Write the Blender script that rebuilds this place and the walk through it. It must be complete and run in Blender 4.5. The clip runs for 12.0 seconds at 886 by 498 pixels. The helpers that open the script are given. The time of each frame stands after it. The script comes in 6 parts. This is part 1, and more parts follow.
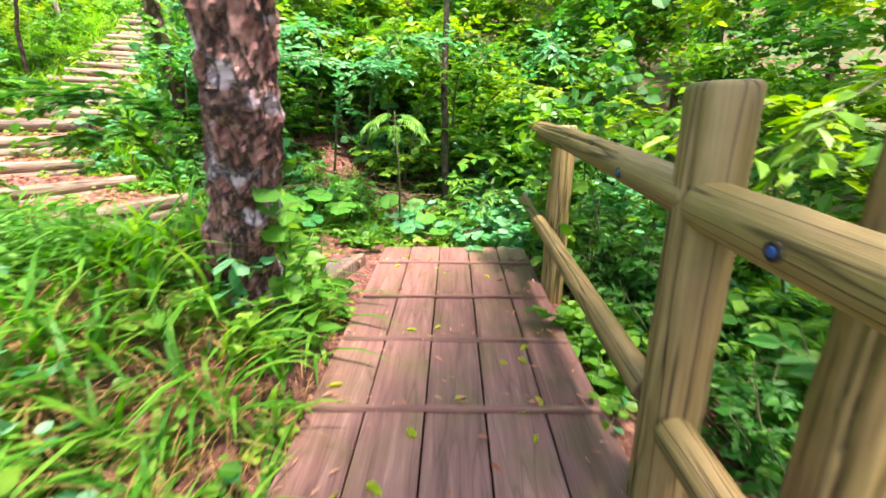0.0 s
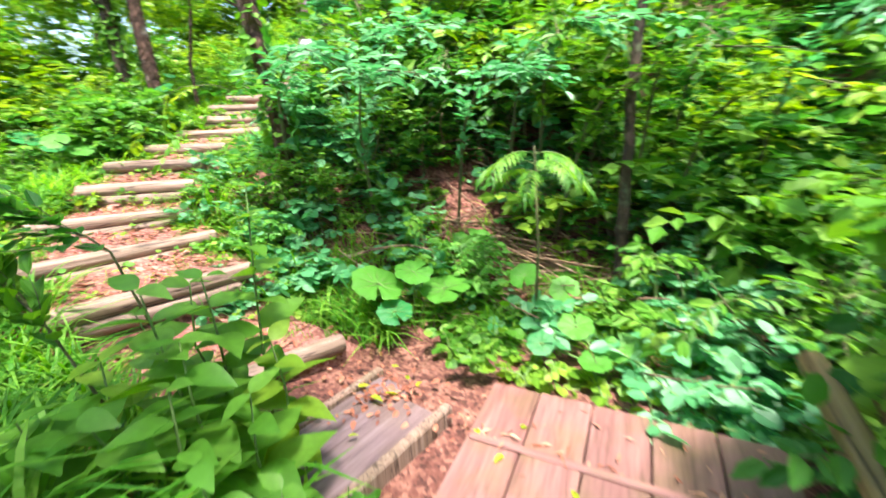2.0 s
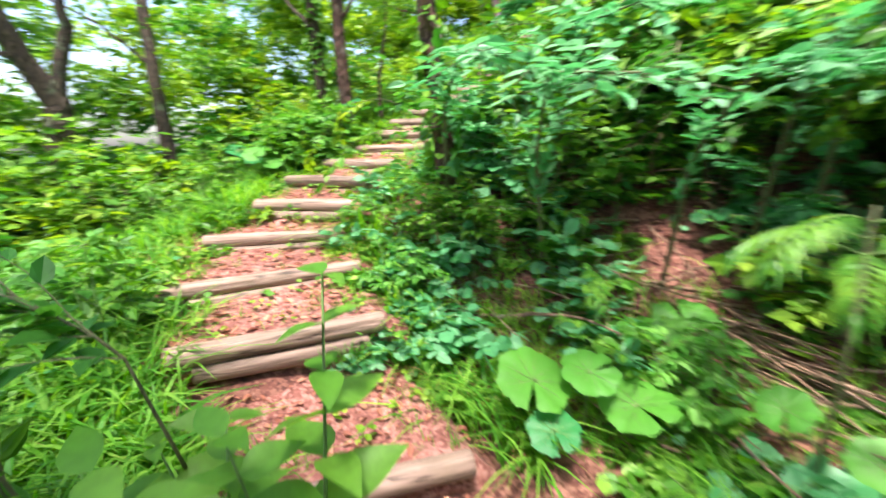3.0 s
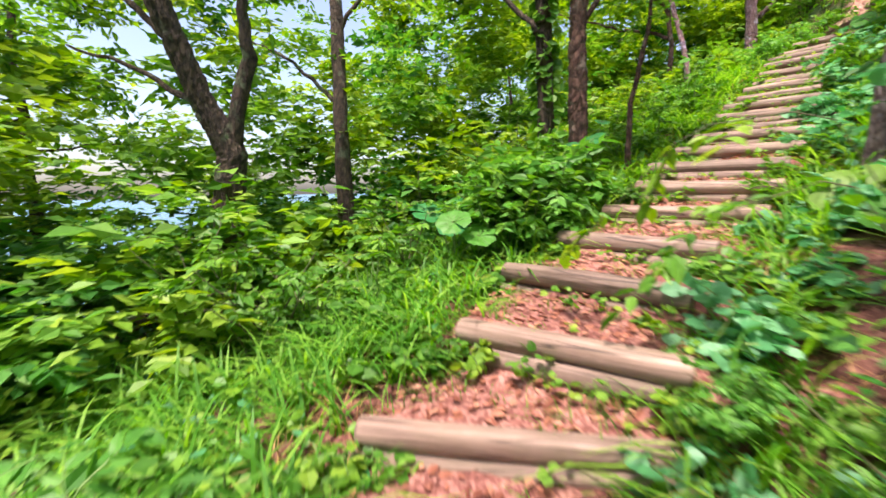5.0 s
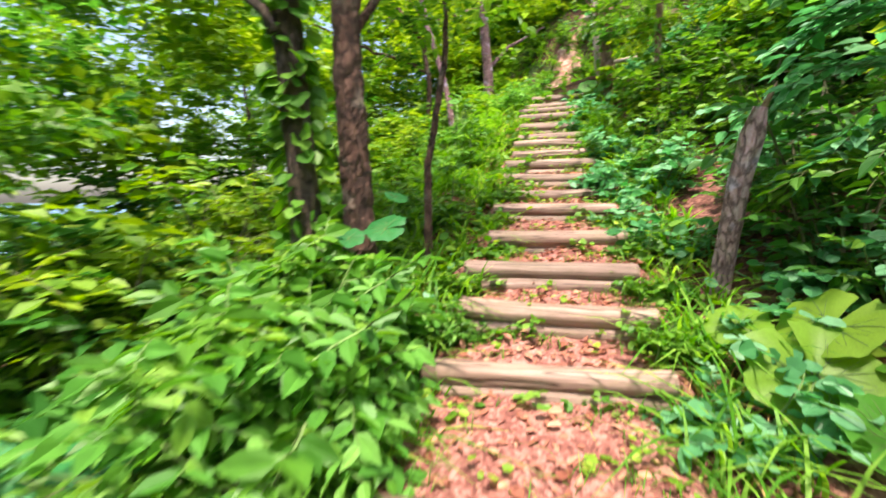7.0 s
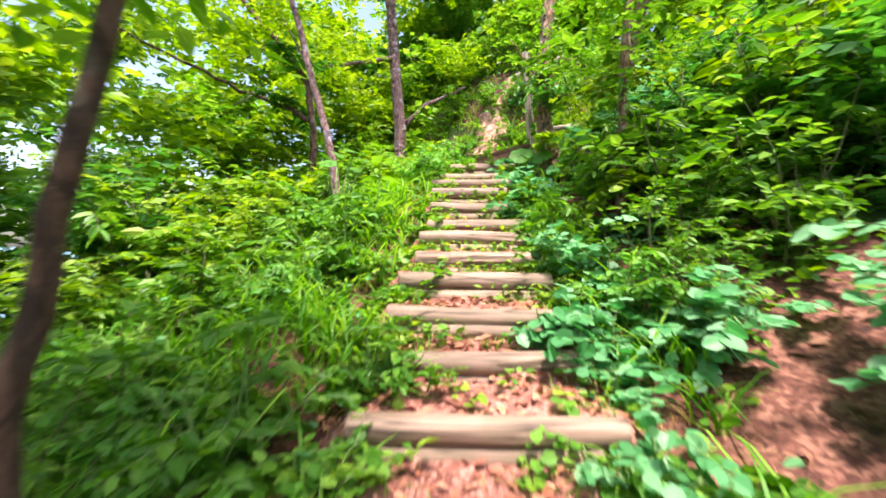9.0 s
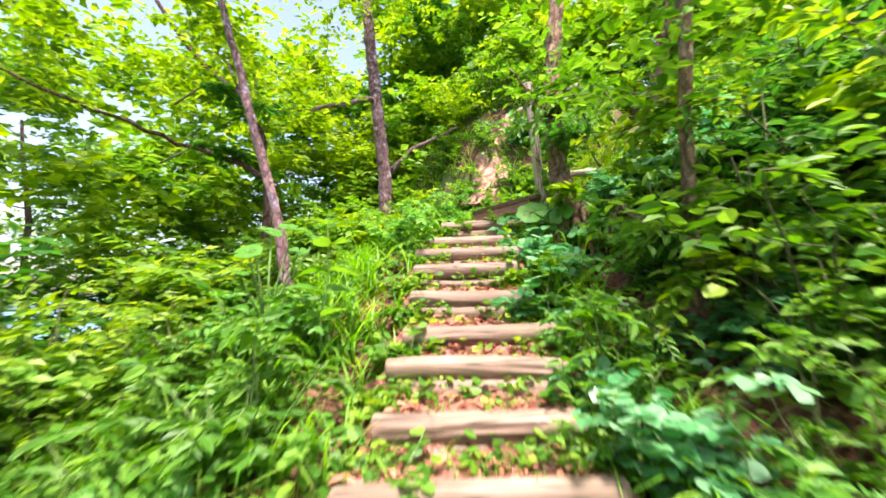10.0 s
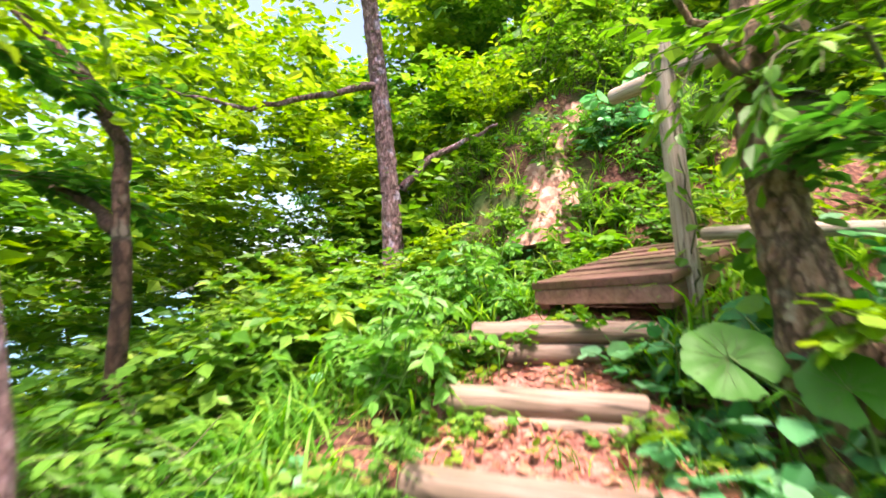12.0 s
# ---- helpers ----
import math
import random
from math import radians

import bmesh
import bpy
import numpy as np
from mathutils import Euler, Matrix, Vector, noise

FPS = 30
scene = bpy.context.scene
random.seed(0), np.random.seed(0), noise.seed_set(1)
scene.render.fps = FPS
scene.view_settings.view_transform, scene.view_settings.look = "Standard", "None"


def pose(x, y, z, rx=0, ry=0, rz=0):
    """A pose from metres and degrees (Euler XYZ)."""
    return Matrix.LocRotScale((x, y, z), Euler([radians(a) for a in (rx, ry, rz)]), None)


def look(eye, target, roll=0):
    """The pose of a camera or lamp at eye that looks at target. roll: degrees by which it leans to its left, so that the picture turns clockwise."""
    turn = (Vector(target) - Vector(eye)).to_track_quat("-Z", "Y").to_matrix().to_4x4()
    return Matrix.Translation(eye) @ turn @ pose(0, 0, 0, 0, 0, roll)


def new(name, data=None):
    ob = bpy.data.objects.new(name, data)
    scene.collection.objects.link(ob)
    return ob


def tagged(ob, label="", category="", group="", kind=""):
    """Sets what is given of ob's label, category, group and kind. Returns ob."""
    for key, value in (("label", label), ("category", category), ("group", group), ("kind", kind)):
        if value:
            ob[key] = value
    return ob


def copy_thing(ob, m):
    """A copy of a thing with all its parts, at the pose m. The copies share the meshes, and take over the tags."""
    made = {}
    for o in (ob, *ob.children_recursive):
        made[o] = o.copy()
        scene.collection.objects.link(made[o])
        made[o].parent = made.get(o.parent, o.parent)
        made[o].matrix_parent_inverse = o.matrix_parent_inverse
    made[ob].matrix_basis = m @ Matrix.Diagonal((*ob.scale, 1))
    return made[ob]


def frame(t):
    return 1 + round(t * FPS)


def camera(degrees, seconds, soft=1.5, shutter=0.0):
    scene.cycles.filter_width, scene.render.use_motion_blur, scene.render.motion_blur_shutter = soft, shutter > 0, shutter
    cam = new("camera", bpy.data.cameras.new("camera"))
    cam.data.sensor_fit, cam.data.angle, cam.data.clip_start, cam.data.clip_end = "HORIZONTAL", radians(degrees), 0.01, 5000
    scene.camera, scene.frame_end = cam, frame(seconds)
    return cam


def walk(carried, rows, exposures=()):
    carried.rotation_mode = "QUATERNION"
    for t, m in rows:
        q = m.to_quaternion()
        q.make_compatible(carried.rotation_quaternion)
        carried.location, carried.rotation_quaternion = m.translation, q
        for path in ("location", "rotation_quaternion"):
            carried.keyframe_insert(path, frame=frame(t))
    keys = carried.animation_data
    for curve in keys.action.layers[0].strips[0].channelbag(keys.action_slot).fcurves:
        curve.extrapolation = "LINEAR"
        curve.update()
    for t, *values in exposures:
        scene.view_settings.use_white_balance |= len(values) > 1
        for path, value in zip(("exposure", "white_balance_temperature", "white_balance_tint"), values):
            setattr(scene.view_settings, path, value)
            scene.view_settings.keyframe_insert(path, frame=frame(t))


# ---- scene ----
# ---- camera ----
cam = camera(94.0, 12.0, soft=1.6, shutter=0.5)
PATH = [
    (0.0, pose(0.000, 0.000, 1.410, 73.50, -0.00, 0.00)),
    (0.5, pose(0.062, 0.495, 1.480, 74.20, -0.18, 1.51)),
    (1.0, pose(0.092, 1.006, 1.566, 74.01, -0.24, 6.95)),
    (1.5, pose(0.077, 1.550, 1.641, 72.53, 1.04, 13.13)),
    (2.0, pose(0.042, 2.059, 1.732, 73.38, 2.23, 23.69)),
    (2.5, pose(-0.216, 2.494, 1.763, 74.85, 0.69, 34.14)),
    (3.0, pose(-0.516, 2.890, 1.827, 75.40, 1.38, 47.33)),
    (3.5, pose(-0.847, 3.346, 1.860, 75.34, 2.04, 64.29)),
    (5.5, pose(-3.601, 3.629, 2.113, 82.92, 0.54, 68.47)),
    (6.0, pose(-3.993, 3.947, 2.305, 82.41, 2.11, 57.46)),
    (6.5, pose(-4.355, 4.300, 2.481, 83.44, 0.60, 46.17)),
    (7.0, pose(-4.679, 4.632, 2.646, 82.30, 0.99, 35.92)),
    (7.5, pose(-4.902, 5.089, 2.784, 85.24, 1.67, 29.37)),
    (9.5, pose(-5.790, 7.364, 3.396, 92.40, -0.78, 24.65)),
    (10.0, pose(-6.010, 7.975, 3.704, 95.01, 1.50, 25.69)),
    (10.5, pose(-6.279, 8.558, 3.991, 93.83, -0.12, 26.90)),
    (11.0, pose(-6.641, 9.101, 4.220, 93.27, 2.23, 27.43)),
    (11.5, pose(-6.858, 9.651, 4.413, 94.41, 1.89, 29.65)),
    (12.0, pose(-7.049, 10.192, 4.659, 94.88, 0.94, 30.22)),
]
walk(cam, PATH, exposures=[(0.0, 2.65, 6800, 13), (0.5, 2.7, 6900, 14), (1.5, 2.68, 6500, 9), (2.5, 2.5, 6500, 13), (3.5, 2.3, 6500, 14), (5.5, 1.75, 7300, 22), (6.0, 1.78, 7700, 22), (6.5, 1.9, 7300, 21), (7.5, 2.1, 7000, 14), (9.5, 2.25, 7000, 19), (12.0, 2.35, 7100, 22)])

# ---- world and sun ----
world = bpy.data.worlds.new("sky")
scene.world = world
world.use_nodes = True
wn = world.node_tree.nodes
sky = wn.new("ShaderNodeTexSky")
sky.sky_type = "NISHITA"
sky.sun_disc = False
sky.sun_elevation = radians(72)
sky.sun_rotation = radians(140)
sky.air_density = 1.0
sky.dust_density = 3.0
wn["Background"].inputs["Strength"].default_value = 0.105
world.node_tree.links.new(sky.outputs[0], wn["Background"].inputs["Color"])

sun_data = bpy.data.lights.new("sun", "SUN")
sun_data.energy = 3.0
sun_data.angle = radians(8)
sun_data.color = (1.0, 0.95, 0.86)
sun = new("sun", sun_data)
SUN_AZ = radians(310)
sun_dir = Vector((math.cos(SUN_AZ) * math.cos(radians(72)), math.sin(SUN_AZ) * math.cos(radians(72)), math.sin(radians(72))))
sun.matrix_world = look(sun_dir * 50, (0, 0, 0))


# ---- materials ----
def material(name):
    m = bpy.data.materials.new(name)
    m.use_nodes = True
    nt = m.node_tree
    return m, nt, nt.nodes, nt.links, nt.nodes["Principled BSDF"]


def ramp(nodes, stops):
    r = nodes.new("ShaderNodeValToRGB")
    els = r.color_ramp.elements
    while len(els) < len(stops):
        els.new(0.5)
    for e, (p, c) in zip(els, stops):
        e.position = p
        e.color = (*c, 1)
    return r


def leaf_material(name, dark, mid, light, rough=0.42, through_light=0.4):
    """Leaf: colour varies leaf by leaf and plant by plant, with thin-sheet translucency."""
    m, nt, n, l, p = material(name)
    geo = n.new("ShaderNodeNewGeometry")
    info = n.new("ShaderNodeObjectInfo")
    mix = n.new("ShaderNodeMath")
    mix.operation = "MULTIPLY_ADD"
    l.new(geo.outputs["Random Per Island"], mix.inputs[0])
    mix.inputs[1].default_value = 0.75
    sc = n.new("ShaderNodeMath")
    sc.operation = "MULTIPLY"
    sc.inputs[1].default_value = 0.25
    l.new(info.outputs["Random"], sc.inputs[0])
    l.new(sc.outputs[0], mix.inputs[2])
    r = ramp(n, [(0.0, dark), (0.5, mid), (1.0, light)])
    l.new(mix.outputs[0], r.inputs[0])
    tc = n.new("ShaderNodeTexCoord")
    nz = n.new("ShaderNodeTexNoise")
    nz.inputs["Scale"].default_value = 30
    nz.inputs["Detail"].default_value = 3
    l.new(tc.outputs["Object"], nz.inputs["Vector"])
    hsv = n.new("ShaderNodeHueSaturation")
    mr = n.new("ShaderNodeMapRange")
    mr.inputs[3].default_value = 0.75
    mr.inputs[4].default_value = 1.25
    l.new(nz.outputs["Fac"], mr.inputs[0])
    l.new(mr.outputs[0], hsv.inputs["Value"])
    l.new(r.outputs[0], hsv.inputs["Color"])
    l.new(hsv.outputs[0], p.inputs["Base Color"])
    p.inputs["Roughness"].default_value = rough
    p.inputs["Specular IOR Level"].default_value = 0.3
    bump = n.new("ShaderNodeBump")
    bump.inputs["Strength"].default_value = 0.15
    l.new(nz.outputs["Fac"], bump.inputs["Height"])
    l.new(bump.outputs[0], p.inputs["Normal"])
    tr = n.new("ShaderNodeBsdfTranslucent")
    tint = n.new("ShaderNodeHueSaturation")
    tint.inputs["Hue"].default_value = 0.485
    tint.inputs["Saturation"].default_value = 1.1
    tint.inputs["Value"].default_value = 1.6
    l.new(hsv.outputs[0], tint.inputs["Color"])
    l.new(tint.outputs[0], tr.inputs["Color"])
    ms = n.new("ShaderNodeMixShader")
    ms.inputs[0].default_value = through_light
    l.new(p.outputs[0], ms.inputs[1])
    l.new(tr.outputs[0], ms.inputs[2])
    l.new(ms.outputs[0], n["Material Output"].inputs["Surface"])
    return m


def wood_material(name, stops, scale=(40, 40, 3), rough=0.75, stain=None, bump_strength=0.5, cracks=0.75):
    """Weathered timber: stretched grain, blotchy staining and fine relief. The grain runs along local z."""
    m, nt, n, l, p = material(name)
    tc = n.new("ShaderNodeTexCoord")
    mp = n.new("ShaderNodeMapping")
    mp.inputs["Scale"].default_value = scale
    info = n.new("ShaderNodeObjectInfo")
    add = n.new("ShaderNodeVectorMath")
    add.operation = "ADD"
    mul = n.new("ShaderNodeVectorMath")
    mul.operation = "SCALE"
    comb = n.new("ShaderNodeCombineXYZ")
    for i in range(3):
        l.new(info.outputs["Random"], comb.inputs[i])
    l.new(comb.outputs[0], mul.inputs[0])
    mul.inputs["Scale"].default_value = 37
    l.new(tc.outputs["Object"], add.inputs[0])
    l.new(mul.outputs[0], add.inputs[1])
    l.new(add.outputs[0], mp.inputs["Vector"])
    nz = n.new("ShaderNodeTexNoise")
    nz.inputs["Scale"].default_value = 1.0
    nz.inputs["Detail"].default_value = 6
    nz.inputs["Roughness"].default_value = 0.65
    l.new(mp.outputs[0], nz.inputs["Vector"])
    r = ramp(n, stops)
    l.new(nz.outputs["Fac"], r.inputs[0])
    nz2 = n.new("ShaderNodeTexNoise")
    nz2.inputs["Scale"].default_value = 3.5
    nz2.inputs["Detail"].default_value = 4
    l.new(add.outputs[0], nz2.inputs["Vector"])
    mixc = n.new("ShaderNodeMix")
    mixc.data_type = "RGBA"
    r2 = ramp(n, [(0.45, (0, 0, 0)), (0.7, (1, 1, 1))])
    l.new(nz2.outputs["Fac"], r2.inputs[0])
    sc = n.new("ShaderNodeMath")
    sc.operation = "MULTIPLY"
    sc.inputs[1].default_value = 0.55
    l.new(r2.outputs[0], sc.inputs[0])
    l.new(sc.outputs[0], mixc.inputs["Factor"])
    l.new(r.outputs[0], mixc.inputs["A"])
    mixc.inputs["B"].default_value = (*(stain or (0.10, 0.11, 0.05)), 1)
    hsv = n.new("ShaderNodeHueSaturation")
    mr = n.new("ShaderNodeMapRange")
    mr.inputs[3].default_value = 0.8
    mr.inputs[4].default_value = 1.2
    l.new(info.outputs["Random"], mr.inputs[0])
    l.new(mr.outputs[0], hsv.inputs["Value"])
    # thin drying cracks that follow the grain
    mp3 = n.new("ShaderNodeMapping")
    mp3.inputs["Scale"].default_value = tuple(0.45 * q for q in scale)
    l.new(add.outputs[0], mp3.inputs["Vector"])
    nz3 = n.new("ShaderNodeTexNoise")
    nz3.inputs["Scale"].default_value = 1.0
    nz3.inputs["Detail"].default_value = 1.5
    l.new(mp3.outputs[0], nz3.inputs["Vector"])
    r3 = ramp(n, [(0.0, (1, 1, 1)), (0.44, (1, 1, 1)), (0.462, (0.12, 0.09, 0.07)), (0.48, (1, 1, 1)), (0.585, (1, 1, 1)), (0.605, (0.3, 0.26, 0.22)), (0.622, (1, 1, 1))])
    l.new(nz3.outputs["Fac"], r3.inputs[0])
    ck = n.new("ShaderNodeMix")
    ck.data_type = "RGBA"
    ck.blend_type = "MULTIPLY"
    ck.inputs["Factor"].default_value = cracks
    l.new(mixc.outputs["Result"], ck.inputs["A"])
    l.new(r3.outputs[0], ck.inputs["B"])
    l.new(ck.outputs["Result"], hsv.inputs["Color"])
    l.new(hsv.outputs[0], p.inputs["Base Color"])
    p.inputs["Roughness"].default_value = rough
    bump = n.new("ShaderNodeBump")
    bump.inputs["Strength"].default_value = bump_strength
    bump.inputs["Distance"].default_value = 0.01
    l.new(nz.outputs["Fac"], bump.inputs["Height"])
    l.new(bump.outputs[0], p.inputs["Normal"])
    return m


def bark_material(name, stops, patch, scale=9, patch_at=0.62, crack=0.45, stretch=0.45):
    """Rough bark: cracked plates, pale lichen patches."""
    m, nt, n, l, p = material(name)
    tc = n.new("ShaderNodeTexCoord")
    mp = n.new("ShaderNodeMapping")
    mp.inputs["Scale"].default_value = (scale, scale, scale * stretch)
    l.new(tc.outputs["Object"], mp.inputs["Vector"])
    nz = n.new("ShaderNodeTexNoise")
    nz.inputs["Scale"].default_value = 1.6
    nz.inputs["Detail"].default_value = 8
    nz.inputs["Roughness"].default_value = 0.7
    l.new(mp.outputs[0], nz.inputs["Vector"])
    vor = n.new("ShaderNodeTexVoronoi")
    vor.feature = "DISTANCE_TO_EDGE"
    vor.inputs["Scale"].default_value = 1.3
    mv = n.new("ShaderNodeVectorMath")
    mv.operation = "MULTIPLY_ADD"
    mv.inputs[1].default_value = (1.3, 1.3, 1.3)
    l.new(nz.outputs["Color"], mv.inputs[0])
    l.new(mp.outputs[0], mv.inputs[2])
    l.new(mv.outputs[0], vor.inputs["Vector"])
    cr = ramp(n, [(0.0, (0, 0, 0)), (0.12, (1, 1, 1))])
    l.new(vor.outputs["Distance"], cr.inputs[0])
    r = ramp(n, stops)
    l.new(nz.outputs["Fac"], r.inputs[0])
    nz2 = n.new("ShaderNodeTexNoise")
    nz2.inputs["Scale"].default_value = 6
    nz2.inputs["Detail"].default_value = 5
    l.new(tc.outputs["Object"], nz2.inputs["Vector"])
    r2 = ramp(n, [(patch_at - 0.06, (0, 0, 0)), (patch_at + 0.04, (1, 1, 1))])
    l.new(nz2.outputs["Fac"], r2.inputs[0])
    mixc = n.new("ShaderNodeMix")
    mixc.data_type = "RGBA"
    l.new(r2.outputs[0], mixc.inputs["Factor"])
    l.new(r.outputs[0], mixc.inputs["A"])
    mixc.inputs["B"].default_value = (*patch, 1)
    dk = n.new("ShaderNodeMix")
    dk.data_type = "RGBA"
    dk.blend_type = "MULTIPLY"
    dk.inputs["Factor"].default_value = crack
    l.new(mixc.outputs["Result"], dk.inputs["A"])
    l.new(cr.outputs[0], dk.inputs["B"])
    l.new(dk.outputs["Result"], p.inputs["Base Color"])
    p.inputs["Roughness"].default_value = 0.9
    addh = n.new("ShaderNodeMath")
    addh.operation = "MULTIPLY_ADD"
    l.new(cr.outputs[0], addh.inputs[0])
    addh.inputs[1].default_value = 0.6
    l.new(nz.outputs["Fac"], addh.inputs[2])
    bump = n.new("ShaderNodeBump")
    bump.inputs["Strength"].default_value = 0.9
    bump.inputs["Distance"].default_value = 0.03
    l.new(addh.outputs[0], bump.inputs["Height"])
    l.new(bump.outputs[0], p.inputs["Normal"])
    return m


def soil_material(name, stops, scale=9, moss=None):
    m, nt, n, l, p = material(name)
    tc = n.new("ShaderNodeTexCoord")
    nz = n.new("ShaderNodeTexNoise")
    nz.inputs["Scale"].default_value = scale
    nz.inputs["Detail"].default_value = 9
    nz.inputs["Roughness"].default_value = 0.72
    l.new(tc.outputs["Object"], nz.inputs["Vector"])
    vor = n.new("ShaderNodeTexVoronoi")
    vor.inputs["Scale"].default_value = scale * 6
    l.new(tc.outputs["Object"], vor.inputs["Vector"])
    mixv = n.new("ShaderNodeMath")
    mixv.operation = "MULTIPLY_ADD"
    sepc = n.new("ShaderNodeSeparateColor")
    l.new(vor.outputs["Color"], sepc.inputs[0])
    l.new(sepc.outputs[0], mixv.inputs[0])
    mixv.inputs[1].default_value = 0.35
    sub = n.new("ShaderNodeMath")
    sub.operation = "SUBTRACT"
    sub.inputs[1].default_value = 0.17
    l.new(nz.outputs["Fac"], sub.inputs[0])
    l.new(sub.outputs[0], mixv.inputs[2])
    r = ramp(n, stops)
    l.new(mixv.outputs[0], r.inputs[0])
    out = r.outputs[0]
    if moss:
        nz2 = n.new("ShaderNodeTexNoise")
        nz2.inputs["Scale"].default_value = 1.3
        nz2.inputs["Detail"].default_value = 6
        l.new(tc.outputs["Object"], nz2.inputs["Vector"])
        r2 = ramp(n, [(0.4, (0, 0, 0)), (0.56, (0.9, 0.9, 0.9))])
        l.new(nz2.outputs["Fac"], r2.inputs[0])
        mc = n.new("ShaderNodeMix")
        mc.data_type = "RGBA"
        l.new(r2.outputs[0], mc.inputs["Factor"])
        l.new(out, mc.inputs["A"])
        mc.inputs["B"].default_value = (*moss, 1)
        out = mc.outputs["Result"]
    l.new(out, p.inputs["Base Color"])
    p.inputs["Roughness"].default_value = 0.95
    bump = n.new("ShaderNodeBump")
    bump.inputs["Strength"].default_value = 0.8
    bump.inputs["Distance"].default_value = 0.03
    l.new(mixv.outputs[0], bump.inputs["Height"])
    l.new(bump.outputs[0], p.inputs["Normal"])
    return m


LEAF_DEEP = leaf_material("leaf_deep_green", (0.012, 0.08, 0.010), (0.035, 0.16, 0.022), (0.10, 0.28, 0.05), 0.5, 0.45)
LEAF_MID = leaf_material("leaf_mid_green", (0.026, 0.11, 0.010), (0.075, 0.22, 0.022), (0.20, 0.37, 0.055), 0.45, 0.42)
LEAF_LIME = leaf_material("leaf_lime_green", (0.05, 0.15, 0.010), (0.14, 0.28, 0.022), (0.29, 0.42, 0.055), 0.45, 0.42)
LEAF_FRESH = leaf_material("leaf_fresh_green", (0.035, 0.15, 0.018), (0.09, 0.28, 0.04), (0.20, 0.42, 0.09), 0.45, 0.45)
LEAF_BLUE = leaf_material("leaf_bluish_green", (0.03, 0.16, 0.045), (0.085, 0.29, 0.12), (0.24, 0.46, 0.27), 0.38, 0.42)
LEAF_YELLOW = leaf_material("leaf_yellow_green", (0.25, 0.36, 0.02), (0.34, 0.42, 0.03), (0.45, 0.45, 0.04), 0.5, 0.5)
GRASS = leaf_material("grass_blade", (0.025, 0.13, 0.012), (0.08, 0.26, 0.022), (0.24, 0.44, 0.06), 0.5, 0.5)
STRAW = leaf_material("dry_grass", (0.22, 0.10, 0.04), (0.36, 0.21, 0.08), (0.48, 0.34, 0.14), 0.8, 0.2)
LITTER = leaf_material("leaf_litter", (0.13, 0.035, 0.022), (0.32, 0.12, 0.075), (0.52, 0.29, 0.19), 0.7, 0.1)
# darker copy of LITTER: the forest floor's shade is put into its colour
SHADELITTER = leaf_material("shaded_leaf_litter", (0.05, 0.015, 0.010), (0.14, 0.05, 0.034), (0.30, 0.15, 0.10), 0.7, 0.1)
LEAF_ROUND = leaf_material("round_green_leaf", (0.03, 0.16, 0.014), (0.055, 0.21, 0.022), (0.10, 0.28, 0.035), 0.5, 0.35)
LEAF_BROAD = leaf_material("broad_dark_leaf", (0.012, 0.11, 0.022), (0.02, 0.16, 0.04), (0.035, 0.22, 0.06), 0.5, 0.3)
STEM = wood_material("green_brown_stem", [(0.3, (0.05, 0.06, 0.02)), (0.7, (0.13, 0.12, 0.05))])
GREENSTEM = wood_material("green_stem", [(0.3, (0.07, 0.15, 0.03)), (0.7, (0.14, 0.25, 0.06))], stain=(0.12, 0.16, 0.04))
DECKWOOD = wood_material("deck_plank_wood", [(0.25, (0.07, 0.026, 0.024)), (0.42, (0.15, 0.066, 0.06)), (0.6, (0.20, 0.098, 0.088)), (0.8, (0.32, 0.19, 0.172))], scale=(24, 1.6, 24), rough=0.5, stain=(0.09, 0.075, 0.022), bump_strength=0.35, cracks=0.35)
LANDINGWOOD = wood_material("violet_grey_plank", [(0.25, (0.06, 0.035, 0.04)), (0.45, (0.15, 0.095, 0.105)), (0.62, (0.22, 0.15, 0.165)), (0.8, (0.34, 0.26, 0.27))], scale=(24, 1.6, 24), rough=0.6, stain=(0.12, 0.07, 0.05), bump_strength=0.35, cracks=0.4)
RAILWOOD = wood_material("rail_log_wood", [(0.28, (0.09, 0.05, 0.018)), (0.40, (0.20, 0.124, 0.046)), (0.55, (0.265, 0.175, 0.072)), (0.76, (0.39, 0.28, 0.135))], scale=(26, 26, 1.0), rough=0.6, stain=(0.125, 0.105, 0.025), bump_strength=0.6, cracks=1.0)
LOGWOOD = wood_material("step_log_wood", [(0.28, (0.065, 0.034, 0.022)), (0.4, (0.16, 0.098, 0.074)), (0.58, (0.25, 0.165, 0.13)), (0.8, (0.43, 0.325, 0.275))], scale=(34, 34, 1.6), rough=0.7, stain=(0.105, 0.082, 0.045), bump_strength=0.5, cracks=0.9)
PALEWOOD = wood_material("bleached_post_wood", [(0.3, (0.22, 0.15, 0.12)), (0.5, (0.44, 0.35, 0.29)), (0.75, (0.62, 0.54, 0.47))], scale=(55, 55, 2.4), stain=(0.3, 0.22, 0.16))
ENDWOOD = wood_material("log_end_grain", [(0.3, (0.11, 0.065, 0.035)), (0.7, (0.25, 0.16, 0.09))], scale=(30, 30, 30))
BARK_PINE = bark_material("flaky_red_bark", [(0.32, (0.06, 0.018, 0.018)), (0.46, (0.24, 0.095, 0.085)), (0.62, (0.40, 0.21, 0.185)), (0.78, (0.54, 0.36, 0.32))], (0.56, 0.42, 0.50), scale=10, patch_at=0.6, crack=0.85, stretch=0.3)
